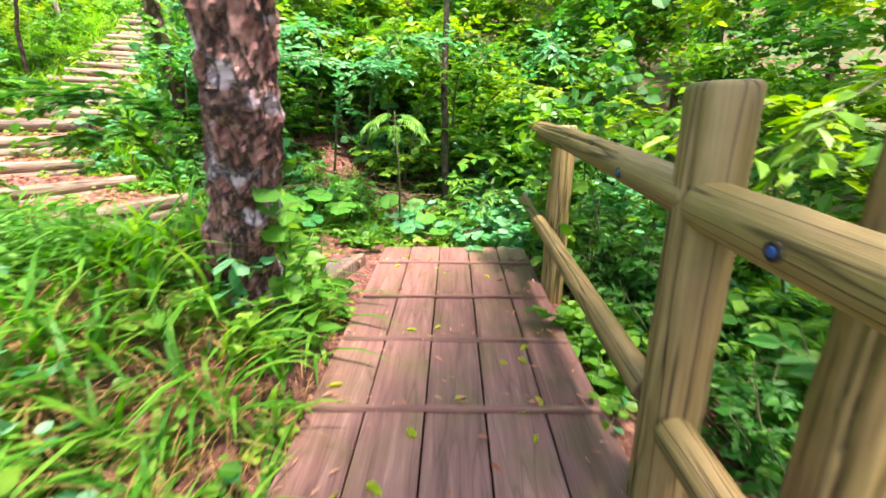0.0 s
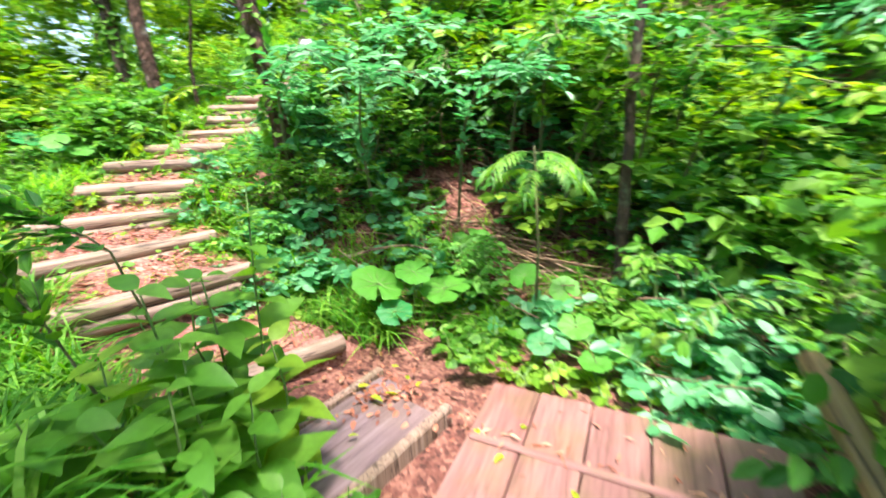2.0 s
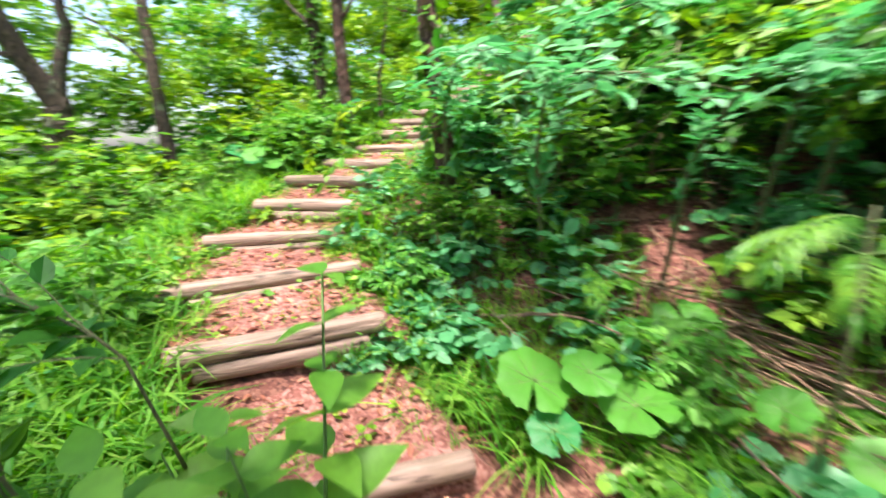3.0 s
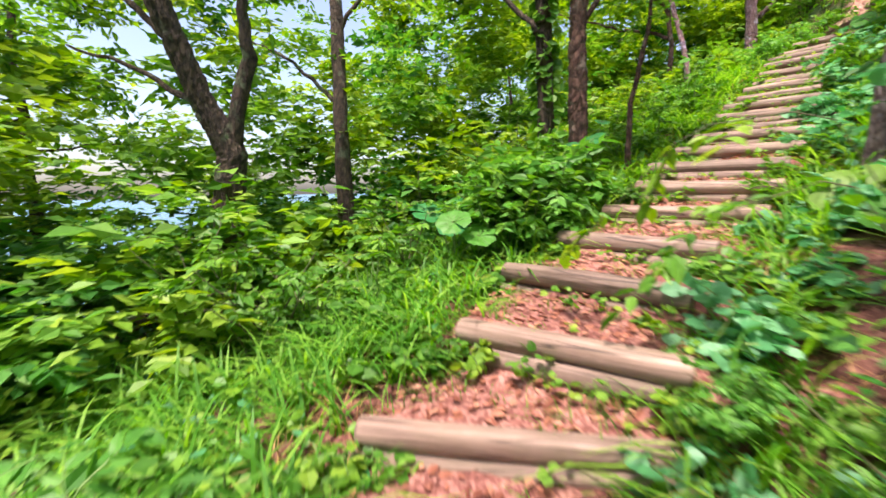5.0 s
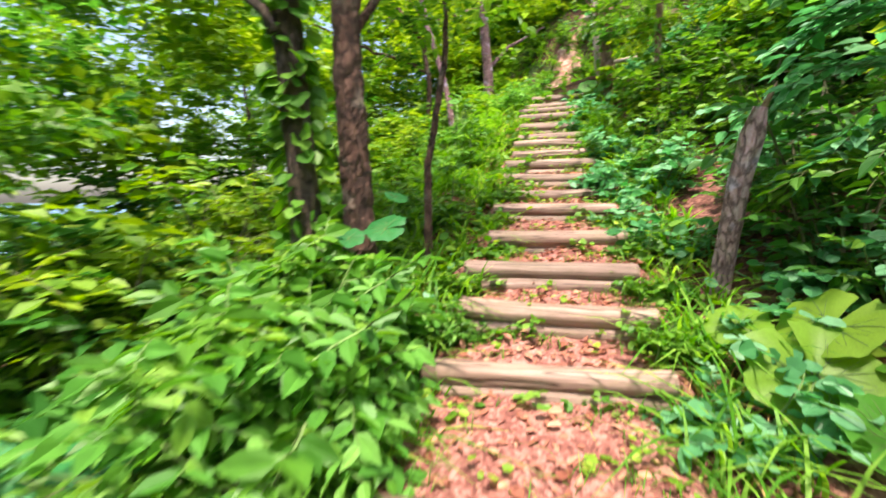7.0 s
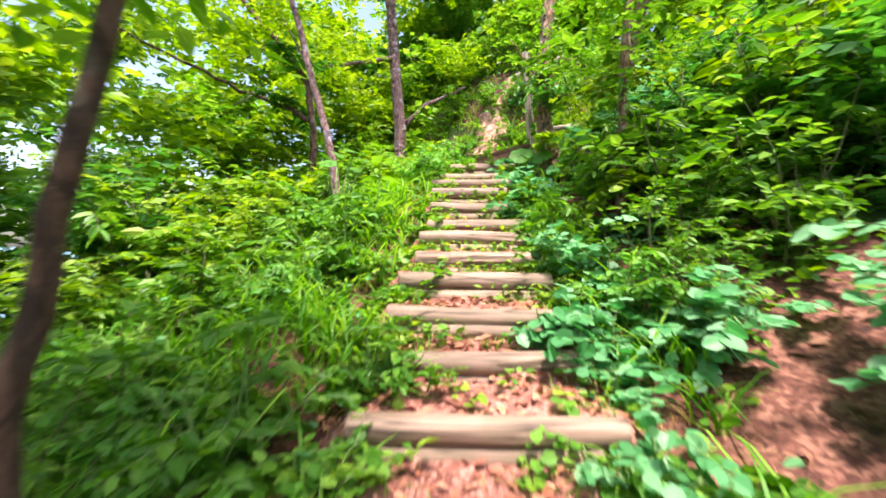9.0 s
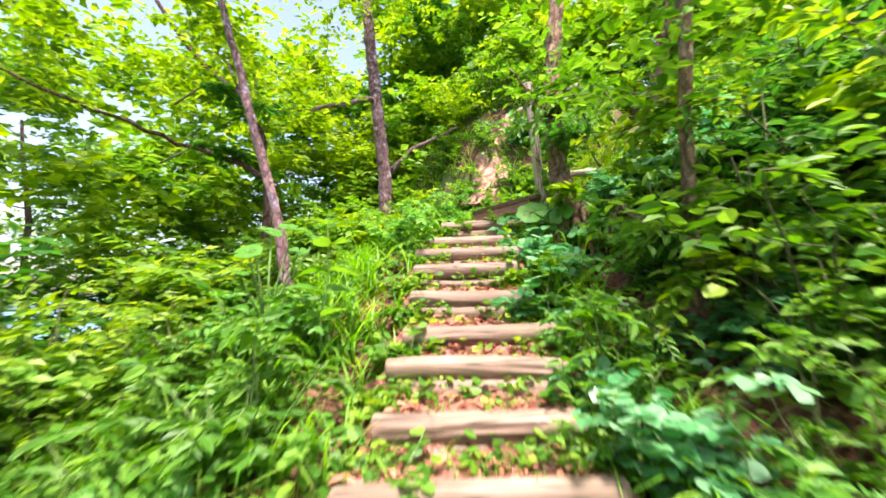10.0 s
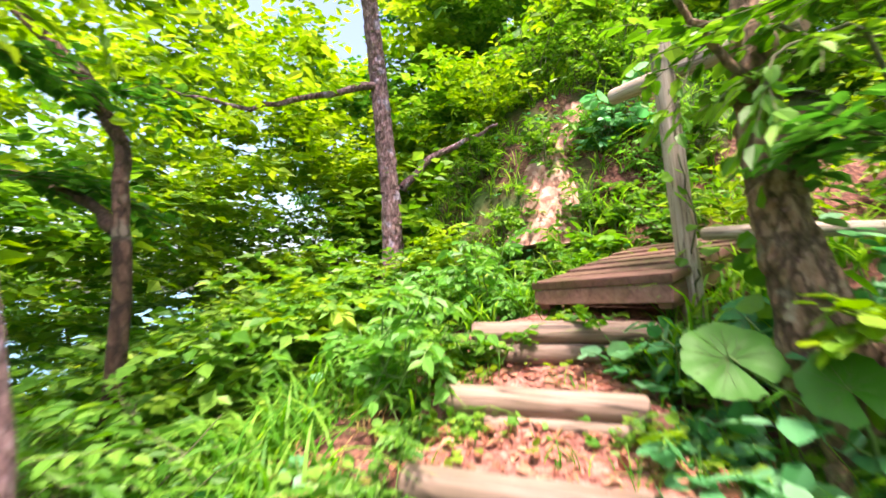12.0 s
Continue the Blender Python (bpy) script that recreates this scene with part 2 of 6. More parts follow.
BARK_DARK = bark_material("dark_bark", [(0.3, (0.025, 0.018, 0.012)), (0.5, (0.07, 0.045, 0.03)), (0.7, (0.14, 0.09, 0.065))], (0.12, 0.14, 0.08), scale=14)
BARK_PALE = bark_material("pale_bark", [(0.3, (0.10, 0.05, 0.03)), (0.5, (0.26, 0.15, 0.095)), (0.7, (0.44, 0.31, 0.22))], (0.42, 0.36, 0.27), scale=12, patch_at=0.66)
BARK_VIOLET = bark_material("smooth_violet_bark", [(0.3, (0.09, 0.04, 0.05)), (0.5, (0.25, 0.135, 0.145)), (0.7, (0.42, 0.29, 0.32))], (0.42, 0.33, 0.44), scale=16)
BARK_BROWN = bark_material("red_brown_bark", [(0.3, (0.035, 0.014, 0.010)), (0.5, (0.11, 0.052, 0.036)), (0.7, (0.20, 0.115, 0.085))], (0.17, 0.13, 0.10), scale=13)
SOIL = soil_material("red_brown_soil", [(0.25, (0.08, 0.02, 0.014)), (0.5, (0.23, 0.082, 0.064)), (0.72, (0.40, 0.20, 0.165))])
GROUND = soil_material("forest_floor", [(0.25, (0.035, 0.012, 0.007)), (0.5, (0.11, 0.045, 0.028)), (0.75, (0.22, 0.115, 0.07))], moss=(0.035, 0.085, 0.012))
BANKSOIL = soil_material("bare_bank_soil", [(0.25, (0.03, 0.008, 0.006)), (0.5, (0.12, 0.04, 0.029)), (0.72, (0.25, 0.115, 0.085))], scale=7)
DEADBARK = bark_material("bleached_dead_wood", [(0.3, (0.20, 0.10, 0.10)), (0.5, (0.42, 0.27, 0.27)), (0.7, (0.60, 0.45, 0.47))], (0.60, 0.50, 0.64), scale=14)
ROCK = soil_material("pale_clay_rock", [(0.25, (0.19, 0.075, 0.055)), (0.5, (0.39, 0.205, 0.155)), (0.75, (0.56, 0.375, 0.30))], scale=3)
m_blue, _, _, _, p_blue = material("blue_plastic_cap")
p_blue.inputs["Base Color"].default_value = (0.03, 0.08, 0.32, 1)
p_blue.inputs["Roughness"].default_value = 0.35
BLUECAP = m_blue
m_sea, _, n_sea, l_sea, p_sea = material("sea_water")
p_sea.inputs["Base Color"].default_value = (0.05, 0.16, 0.26, 1)
p_sea.inputs["Roughness"].default_value = 0.25
nz_sea = n_sea.new("ShaderNodeTexNoise")
nz_sea.inputs["Scale"].default_value = 0.6
bp_sea = n_sea.new("ShaderNodeBump")
bp_sea.inputs["Strength"].default_value = 0.4
l_sea.new(nz_sea.outputs["Fac"], bp_sea.inputs["Height"])
l_sea.new(bp_sea.outputs[0], p_sea.inputs["Normal"])
SEA = m_sea


# ---- mesh helpers ----
def mesh_of(name, verts, faces, mat, smooth=False):
    me = bpy.data.meshes.new(name)
    me.from_pydata([tuple(v) for v in np.asarray(verts).tolist()], [], [tuple(f) for f in (faces.tolist() if isinstance(faces, np.ndarray) else faces)])
    me.materials.append(mat)
    if smooth:
        me.polygons.foreach_set("use_smooth", np.ones(len(me.polygons), dtype=bool))
    me.update()
    return me


def part(name, data, parent, label=""):
    """One mesh object under a thing or a part; parent stays at its own pose."""
    ob = new(name, data)
    ob.parent = parent
    if label:
        ob["label"] = label
    return ob


def thing(name, m=None, label="", category="", group="", kind=""):
    ob = new(name)
    ob.empty_display_size = 0.1
    if m is not None:
        ob.matrix_basis = m
    return tagged(ob, label, category, group, kind)


def tube(points, radii, sides=10, rough=0.0, seed=0, caps=True):
    """A rounded, tapering stem along points. Returns verts, faces."""
    pts = np.asarray(points, float)
    radii = np.asarray(radii, float)
    n = len(pts)
    tang = np.gradient(pts, axis=0)
    tang /= np.linalg.norm(tang, axis=1)[:, None] + 1e-9
    ref = np.array([1.0, 0, 0]) if abs(tang[0][0]) < 0.8 else np.array([0, 1.0, 0])
    verts = []
    for i in range(n):
        a = ref - tang[i] * np.dot(ref, tang[i])
        a /= np.linalg.norm(a)
        ref = a
        b = np.cross(tang[i], a)
        for k in range(sides):
            th = 2 * math.pi * k / sides
            r = radii[i]
            if rough:
                q = pts[i] * 7 + np.array([math.cos(th), math.sin(th), 0]) * 1.3 + seed * 3.1
                r *= 1 + rough * noise.noise(Vector(q))
            verts.append(pts[i] + r * (math.cos(th) * a + math.sin(th) * b))
    faces = []
    for i in range(n - 1):
        for k in range(sides):
            k2 = (k + 1) % sides
            faces.append((i * sides + k, i * sides + k2, (i + 1) * sides + k2, (i + 1) * sides + k))
    if caps:
        faces.append(tuple(range(sides))[::-1])
        faces.append(tuple(range((n - 1) * sides, n * sides)))
    return np.array(verts), faces


def merge(pieces):
    """Joins (verts, faces) lists."""
    vs, fs, off = [], [], 0
    for v, f in pieces:
        vs.append(np.asarray(v))
        fs += [tuple(i + off for i in q) for q in f]
        off += len(v)
    return np.concatenate(vs), fs


# leaf outlines: u along the leaf, v across, w out of its plane
OVATE = (np.array([(0, 0, 0), (1, 0, -.16), (.2, .23, .05), (.6, .22, .02), (.2, -.23, .05), (.6, -.22, .02)], float),
         np.array([(0, 1, 3, 2), (0, 4, 5, 1)]))
ROUND = (np.array([(0, 0, 0), (1, 0, -.1), (.08, .36, .06), (.55, .46, .03), (.88, .22, -.03), (.08, -.36, .06), (.55, -.46, .03), (.88, -.22, -.03)], float),
         np.array([(0, 1, 4, 3, 2), (0, 5, 6, 7, 1)]))
LANCE = (np.array([(0, 0, 0), (.35, .12, .03), (.35, -.12, .03), (1, 0, -.2), (.4, 0, -.02)], float),
         np.array([(0, 4, 1), (4, 3, 1), (0, 2, 4), (4, 2, 3)]))
DIAMOND = (np.array([(0, 0, 0), (.45, .32, .06), (1, 0, -.12), (.45, -.32, .06)], float), np.array([(0, 2, 1), (0, 3, 2)]))


def leaves(pos, way, size, shape, rng, tilt=0.5):
    """Leaf blades at pos, pointing along way, faces turned mostly upward."""
    pos, way, size = np.asarray(pos, float), np.asarray(way, float), np.asarray(size, float)
    n = len(pos)
    u = way / (np.linalg.norm(way, axis=1)[:, None] + 1e-9)
    up = np.array([0, 0, 1.0]) + rng.normal(0, tilt, (n, 3))
    w = up - u * (up * u).sum(1)[:, None]
    w /= np.linalg.norm(w, axis=1)[:, None] + 1e-9
    v = np.cross(w, u)
    tv, tf = shape
    V = pos[:, None] + size[:, None, None] * (tv[None, :, 0:1] * u[:, None] + tv[None, :, 1:2] * v[:, None] + tv[None, :, 2:3] * w[:, None])
    F = tf[None] + (np.arange(n) * len(tv))[:, None, None]
    return V.reshape(-1, 3), F.reshape(-1, tf.shape[1])


def curve_points(a, way, length, n, rng, wobble=0.15, droop=0.0, rise=0.0):
    pts = [np.array(a, float)]
    d = np.array(way, float) / np.linalg.norm(way)
    for i in range(n):
        d = d + rng.normal(0, wobble, 3) + np.array([0, 0, rise - droop])
        d /= np.linalg.norm(d)
        pts.append(pts[-1] + d * length / n)
    return np.array(pts)


# ---- lie of the land ----
# log steps: left end x, y, right end x, y, top z
FLIGHT_LOW = [
    (-2.10, 3.27, -1.67, 4.10, 0.39), (-3.10, 3.13, -2.66, 4.30, 0.75), (-3.80, 3.24, -3.40, 4.58, 0.91),
    (-4.55, 3.72, -3.95, 4.75, 1.08), (-4.92, 4.33, -4.05, 4.95, 1.31), (-5.39, 4.87, -4.38, 5.36, 1.47),
    (-5.65, 5.49, -4.68, 5.93, 1.64), (-5.97, 6.21, -4.88, 6.71, 1.81), (-6.05, 6.67, -5.02, 7.09, 2.01),
    (-6.20, 6.97, -5.20, 7.45, 2.19), (-6.25, 7.38, -5.40, 8.00, 2.35), (-6.57, 8.04, -5.60, 8.50, 2.54),
]
FLIGHT_HIGH = [
    (-6.70, 8.48, -5.77, 9.00, 2.67), (-6.88, 8.78, -5.95, 9.20, 2.85), (-7.03, 9.15, -6.10, 9.60, 3.02),
    (-7.10, 9.50, -6.30, 9.85, 3.16), (-7.26, 9.86, -6.38, 10.20, 3.32), (-7.36, 10.20, -6.50, 10.55, 3.46),
    (-7.55, 10.62, -6.75, 10.88, 3.67), (-7.74, 11.02, -6.93, 11.30, 3.89), (-7.92, 11.40, -6.88, 11.64, 4.05),
    (-8.03, 11.85, -7.20, 12.08, 4.21), (-8.11, 12.34, -7.17, 12.68, 4.44),
]
STEPS = FLIGHT_LOW + FLIGHT_HIGH
# walked line: x, y, ground z, fall to the left, rise to the right
NODES = [(0, -6, -0.15, 0.05, -0.5), (0, 0, -0.1, 0.14, -0.5), (0, 3.0, 0.0, 0.12, -0.5), (-0.3, 4.2, 0.08, 0.0, 0.05), (-1.2, 4.0, 0.12, 0.0, 0.3), (-1.7, 3.75, 0.16, -0.1, 0.5)]
for k, (x0, y0, x1, y1, z) in enumerate(STEPS):
    bank = 0.58 if k < 4 else 0.42
    NODES.append(((x0 + x1) / 2, (y0 + y1) / 2, z - 0.17, -0.28, bank))
    if k + 1 < len(STEPS):
        q = STEPS[k + 1]
        NODES.append((((x0 + x1) * .25 + (q[0] + q[2]) * .75) / 2, ((y0 + y1) * .25 + (q[1] + q[3]) * .75) / 2, z - 0.2, -0.28, bank))
NODES += [(-7.4, 13.2, 4.5, -0.1, 0.3), (-6.2, 14.2, 4.9, 0.5, -0.1), (-4.5, 15.0, 5.3, 0.6, -0.1)]
ND = []
for a, b in zip(NODES[:-1], NODES[1:]):
    a, b = np.array(a), np.array(b)
    k = max(2, int(np.linalg.norm(b[:2] - a[:2]) / 0.15))
    d = (b[:2] - a[:2]) / np.linalg.norm(b[:2] - a[:2])
    for i in range(k):
        q = a + (b - a) * i / k
        ND.append((*q, *d))
ND = np.array(ND)


def lateral(x, y):
    """Distance from the walked line, side (+ left), and index of the nearest place on it."""
    d2 = (ND[:, 0] - x) ** 2 + (ND[:, 1] - y) ** 2
    i = int(d2.argmin())
    side = ND[i, 5] * (y - ND[i, 1]) - ND[i, 6] * (x - ND[i, 0])
    return math.sqrt(d2[i]), (1 if side > 0 else -1), i


def ground_z(x, y):
    dx, dy = x - ND[:, 0], y - ND[:, 1]
    d2 = dx * dx + dy * dy
    w = 1 / (d2 + 0.08) ** 3
    s = ND[:, 5] * dy - ND[:, 6] * dx
    d = np.sqrt(d2)
    t = np.clip(s / (d + 0.05), -1, 1)
    out = np.clip(d - np.where(s > 0, 0.75, 1.15), 0, None)
    far = 14 * (1 - np.exp(-out / 14))
    slope = np.where(t > 0, ND[:, 3], ND[:, 4]) * np.abs(t)
    z = ND[:, 2] + slope * far
    z = float((w * z).sum() / w.sum())
    # the slope drops away to the sea
    near = int(d2.argmin())
    if s[near] > 0 and x < -5:
        z -= 0.32 * max(0, d[near] - 5.5)
    # clay bank past the upper end of the steps
    r = math.hypot((x + 8.5) / 2.3, (y - 16.2) / 1.35)
    z += 2.0 * math.exp(-r ** 4)
    # the hillside goes on rising past the clay bank
    z += 0.5 * min(9, max(0, y - 15.4))
    # knoll under the tree beside the boardwalk
    if x < -0.68 and y < 3.2:
        e = min(1, (-0.68 - x) / 0.32)
        z += 0.62 * e * e * (3 - 2 * e) * math.exp(-((x + 1.35) / 1.0) ** 2 - ((y - 1.95) / 0.75) ** 2)
    dm = math.sqrt(d2.min())
    if x < -1.3:
        e = min(1, max(0, (dm - 0.5) / 0.35))
        z += (0.11 if s[int(d2.argmin())] > 0 else 0.05) * e * e * (3 - 2 * e)
    z += 0.06 * min(1, dm) * noise.noise(Vector((x * 1.7, y * 1.7, 3))) + 0.25 * min(1, max(0, dm - 2) / 4) * noise.noise(Vector((x * .4, y * .4, 7)))
    return z


def terrain():
    xs = np.concatenate([-np.geomspace(70, 16, 16)[:-1], np.arange(-16, 8.01, 0.16), np.geomspace(8.2, 60, 22)])
    ys = np.concatenate([-np.geomspace(50, 6, 16)[:-1], np.arange(-6, 18.01, 0.16), np.geomspace(18.2, 70, 22)])
    V = np.array([(x, y, ground_z(x, y)) for y in ys for x in xs])
    nx, ny = len(xs), len(ys)
    ii = np.arange(nx * ny).reshape(ny, nx)
    F = np.stack([ii[:-1, :-1], ii[:-1, 1:], ii[1:, 1:], ii[1:, :-1]], -1).reshape(-1, 4)
    me = mesh_of("ground", V, F, GROUND, smooth=True)
    me.materials.append(BANKSOIL)
    mid = V[F].mean(axis=1)
    bare = np.zeros(len(F), dtype=np.int32)
    for q in np.nonzero((mid[:, 0] > -12) & (mid[:, 0] < 5) & (mid[:, 1] > -2) & (mid[:, 1] < 16))[0]:
        x, y = mid[q, 0], mid[q, 1]
        d, side, i = lateral(x, y)
        reach = (3.6 if ND[i, 0] > -4 else 2.2) if side < 0 else 1.5
        bare[q] = d < reach + 0.7 * noise.noise(Vector((x * 1.1, y * 1.1, 21)))
    me.polygons.foreach_set("material_index", bare)
    ob = new("ground", me)
    tagged(ob, "brown forest floor sloping down to the sea", "ground", kind="structure")
    return ob


terrain()
sea = new("water", mesh_of("water", [(-3000, -3000, -14), (3000, -3000, -14), (3000, 3000, -14), (-3000, 3000, -14)], [(0, 1, 2, 3)], SEA))
tagged(sea, "pale blue sea far below the wooded slope", "sea", kind="structure")


def dirt_treads():
    """Flat trodden earth behind each log."""
    pieces = []
    for k, s in enumerate(STEPS):
        a, b = Vector((s[0], s[1])), Vector((s[2], s[3]))
        if k + 1 < len(STEPS):
            q = STEPS[k + 1]
            c, d, zn = Vector((q[0], q[1])), Vector((q[2], q[3])), q[4]
        else:
            c, d, zn = Vector((-7.95, 13.2)), Vector((-7.0, 13.4)), s[4] + .25
        n, m = 22, 10
        V, F = [], []
        for j in range(m + 1):
            for i in range(n + 1):
                u, v = i / n * 1.26 - 0.13, j / m * 1.04
                p = a.lerp(b, u).lerp(c.lerp(d, u), v)
                z = s[4] - 0.035 + 0.03 * v + 0.06 * min(1, max(0, (v - .55) / .4)) ** 1.5 * (.55 + 1.1 * noise.noise(Vector((p.x * 3.1, p.y * 3.1, 8)))) + 0.022 * noise.noise(Vector((p.x * 6, p.y * 6, 1))) + .02 * noise.noise(Vector((p.x * 17, p.y * 17, 1)))
                edge = max(0, -u, u - 1)
                z -= edge * 0.9
                V.append((p.x, p.y, z))
        w = n + 1
        for j in range(m):
            for i in range(n):
                F.append((j * w + i, j * w + i + 1, (j + 1) * w + i + 1, (j + 1) * w + i))
        base = len(V)
        ring = list(range(w)) + [j * w + n for j in range(1, m + 1)] + [m * w + i for i in range(n - 1, -1, -1)] + [j * w for j in range(m - 1, 0, -1)]
        V += [(V[i][0], V[i][1], V[i][2] - 0.3) for i in ring]
        for i in range(len(ring)):
            i2 = (i + 1) % len(ring)
            F.append((ring[i], base + i, base + i2, ring[i2]))
        pieces.append((np.array(V), F))
    v, f = merge(pieces)
    ob = new("path", mesh_of("path", v, f, SOIL, smooth=True))
    tagged(ob, "trodden reddish earth path climbing between log steps", "path", kind="structure")


dirt_treads()


# ---- log steps ----
def log_mesh(length, r0, r1, seed, mat=None, sides=28, segs=12, cracks=3):
    """A peeled log along local z from 0 to length, with rounded rims, slight bow and checks."""
    rng = np.random.default_rng(seed)
    zs = [0, 0.006, 0.02] + [length * i / segs for i in range(1, segs)] + [length - 0.02, length - 0.006, length]
    bow = rng.normal(0, 0.008, 2)
    pts, rad = [], []
    for z in zs:
        t = z / length
        pts.append((bow[0] * math.sin(math.pi * t), bow[1] * math.sin(math.pi * t), z))
        r = r0 + (r1 - r0) * t
        e = min(z, length - z)
        rad.append(r * (0.86 if e < 0.003 else 0.955 if e < 0.01 else 1))
    v, f = tube(pts, rad, sides, rough=0.05, seed=seed)
    # drying checks: narrow grooves along the grain, and shallow knots
    for c in range(cracks):
        k0 = int(rng.integers(0, sides))
        a, b = np.sort(rng.uniform(0.03, 0.97, 2))
        if b - a < 0.25:
            b = min(0.98, a + 0.35)
        for i, z in enumerate(zs):
            if a < z / length < b:
                k = (k0 + int(round(1.2 * math.sin(z * 2.3 + c)))) % sides
                q = i * sides + k
                ctr = np.array(pts[i])
                v[q] = ctr + (v[q] - ctr) * rng.uniform(0.72, 0.84)
    me = mesh_of("log", v, f, mat or LOGWOOD, smooth=True)
    me.materials.append(ENDWOOD)
    me.polygons[len(f) - 1].material_index = 1
    me.polygons[len(f) - 2].material_index = 1
    me.polygons[len(f) - 1].use_smooth = me.polygons[len(f) - 2].use_smooth = False
    return me


def along(a, b):
    """Pose with local z from a towards b."""
    a, b = Vector(a), Vector(b)
    return Matrix.Translation(a) @ (b - a).to_track_quat("Z", "Y").to_matrix().to_4x4()


for k, (x0, y0, x1, y1, z) in enumerate(STEPS):
    rng = np.random.default_rng(100 + k)
    a, b = np.array((x0, y0)), np.array((x1, y1))
    d = (b - a) / np.linalg.norm(b - a)
    fwd = np.array((-d[1], d[0]))
    if k == 0:
        fwd = np.array((-0.9, 0.3))
    step = thing("log_step", pose(*((a + b) / 2), z - 0.16), "weathered peeled logs stacked as a step in the earth path", "log step", "log steps of the path")
    o = np.array([*((a + b) / 2), z - 0.16])
    r = rng.uniform(0.058, 0.067)
    up = part("upper_log", log_mesh(np.linalg.norm(b - a), r, r * rng.uniform(.92, 1.03), 200 + k), step)
    tz = rng.normal(0, 0.006, 2)
    up.matrix_basis = along(np.array([*a, z - r + tz[0]]) - o, np.array([*b, z - r + tz[1]]) - o)
    if k > 0:
        r2 = r * rng.uniform(.8, .95)
        in0, in1 = rng.uniform(-0.05, 0.14, 2)
        lo = part("lower_log", log_mesh(np.linalg.norm(b - a) - in0 - in1, r2, r2, 300 + k), step)
        back = -fwd * 0.018
        lo.matrix_basis = along(np.array([*(a + d * in0 + back), z - 2 * r - r2 * .75]) - o, np.array([*(b - d * in1 + back), z - 2 * r - r2 * .75]) - o)


# ---- boardwalk ----
def board_mesh(w, l, t, seed, mat=None):
    """A sawn plank, bevelled, slightly cupped; width x, length y, top at z 0."""
    rng = np.random.default_rng(seed)
    bm = bmesh.new()
    bmesh.ops.create_cube(bm, size=1)
    bmesh.ops.scale(bm, vec=(w, l, t), verts=bm.verts)
    bmesh.ops.translate(bm, vec=(0, 0, -t / 2), verts=bm.verts)
    bmesh.ops.bevel(bm, geom=bm.edges[:], offset=0.006, segments=2, affect="EDGES")
    c = rng.normal(0, 0.004)
    for v in bm.verts:
        v.co.z += c * (v.co.x / w * 2) ** 2 + rng.normal(0, 0.0006)
    me = bpy.data.meshes.new("board")
    bm.to_mesh(me)
    bm.free()
    me.materials.append(mat or DECKWOOD)
    return me


RAMP = math.degrees(math.atan(0.045))
deck = thing("boardwalk", pose(0.02, 0, -0.005, RAMP, 0, -1.3), "worn reddish plank boardwalk ramp with cross battens and fallen leaves", "boardwalk")
PW = 0.284
for i in range(5):
    x = (i - 2) * (PW + 0.01)
    for j, (y0, y1) in enumerate([(-2.6, 0.35), (0.354, 4.2)]):
        pl = part("plank", board_mesh(PW, y1 - y0, 0.045, 20 + i * 3 + j), deck)
        pl.matrix_basis = pose(x, (y0 + y1) / 2, 0.0 + 0.002 * ((i * 7 + j) % 3), 0, 0, 0)
for k, y in enumerate([-1.4, -0.55, 0.3, 1.08, 1.72, 2.36, 2.98, 3.72]):
    bt = part("batten", board_mesh(0.04, 1.42, 0.022, 60 + k), deck)
    bt.matrix_basis = pose(0.0, y, 0.026, 0, 0, 90 + (-1) ** k * 0.6)
for x in (-0.66, 0.66):
    sb = part("side_beam", board_mesh(0.09, 6.7, 0.14, 80 + int(x * 10)), deck)
    sb.matrix_basis = pose(x, 0.82, -0.048)
for y in (-1.8, 0.6, 3.9):
    cb = part("cross_beam", log_mesh(1.9, 0.055, 0.055, 90 + int(y * 10), RAILWOOD), deck)
    cb.matrix_basis = pose(-0.9, y, -0.24, 0, 90, 0)

landing = thing("side_landing", pose(-1.2, 3.53, 0.185, 0, 0, -14), "weathered violet-grey plank landing with timber kerbs, soil on its planks", "boardwalk")
for i in range(2):
    pl = part("plank", board_mesh(0.262, 0.9 - 0.1 * i, 0.045, 130 + i, LANDINGWOOD), landing)
    pl.matrix_basis = pose(-0.11 + i * 0.268, 0.0 - 0.04 * i, 0.004 * (i % 2), 0, 0, 0)
kb = part("kerb_beam", board_mesh(0.06, 0.92, 0.15, 140, LOGWOOD), landing, "tan worn timber kerb")
kb.matrix_basis = pose(0.315, -0.02, 0.035, 0, 0, 0)
kb = part("kerb_beam", board_mesh(0.055, 0.8, 0.1, 141, LOGWOOD), landing, "brown worn timber kerb")
kb.matrix_basis = pose(-0.285, 0.1, 0.02, 0, 0, 2)

# ---- log fence ----
fence = thing("log_fence", pose(0.8, 1.24, -0.5), "peeled yellow-brown log fence with bolted rails along the boardwalk", "fence")
FO = np.array((0.8, 1.24, -0.5))


def fence_log(name, a, b, r0, r1, seed, label=""):
    ob = part(name, log_mesh(float(np.linalg.norm(np.array(b) - np.array(a))), r0, r1, seed, RAILWOOD, sides=64, segs=34, cracks=9), fence, label)
    ob.matrix_basis = along(np.array(a) - FO, np.array(b) - FO)
    return ob


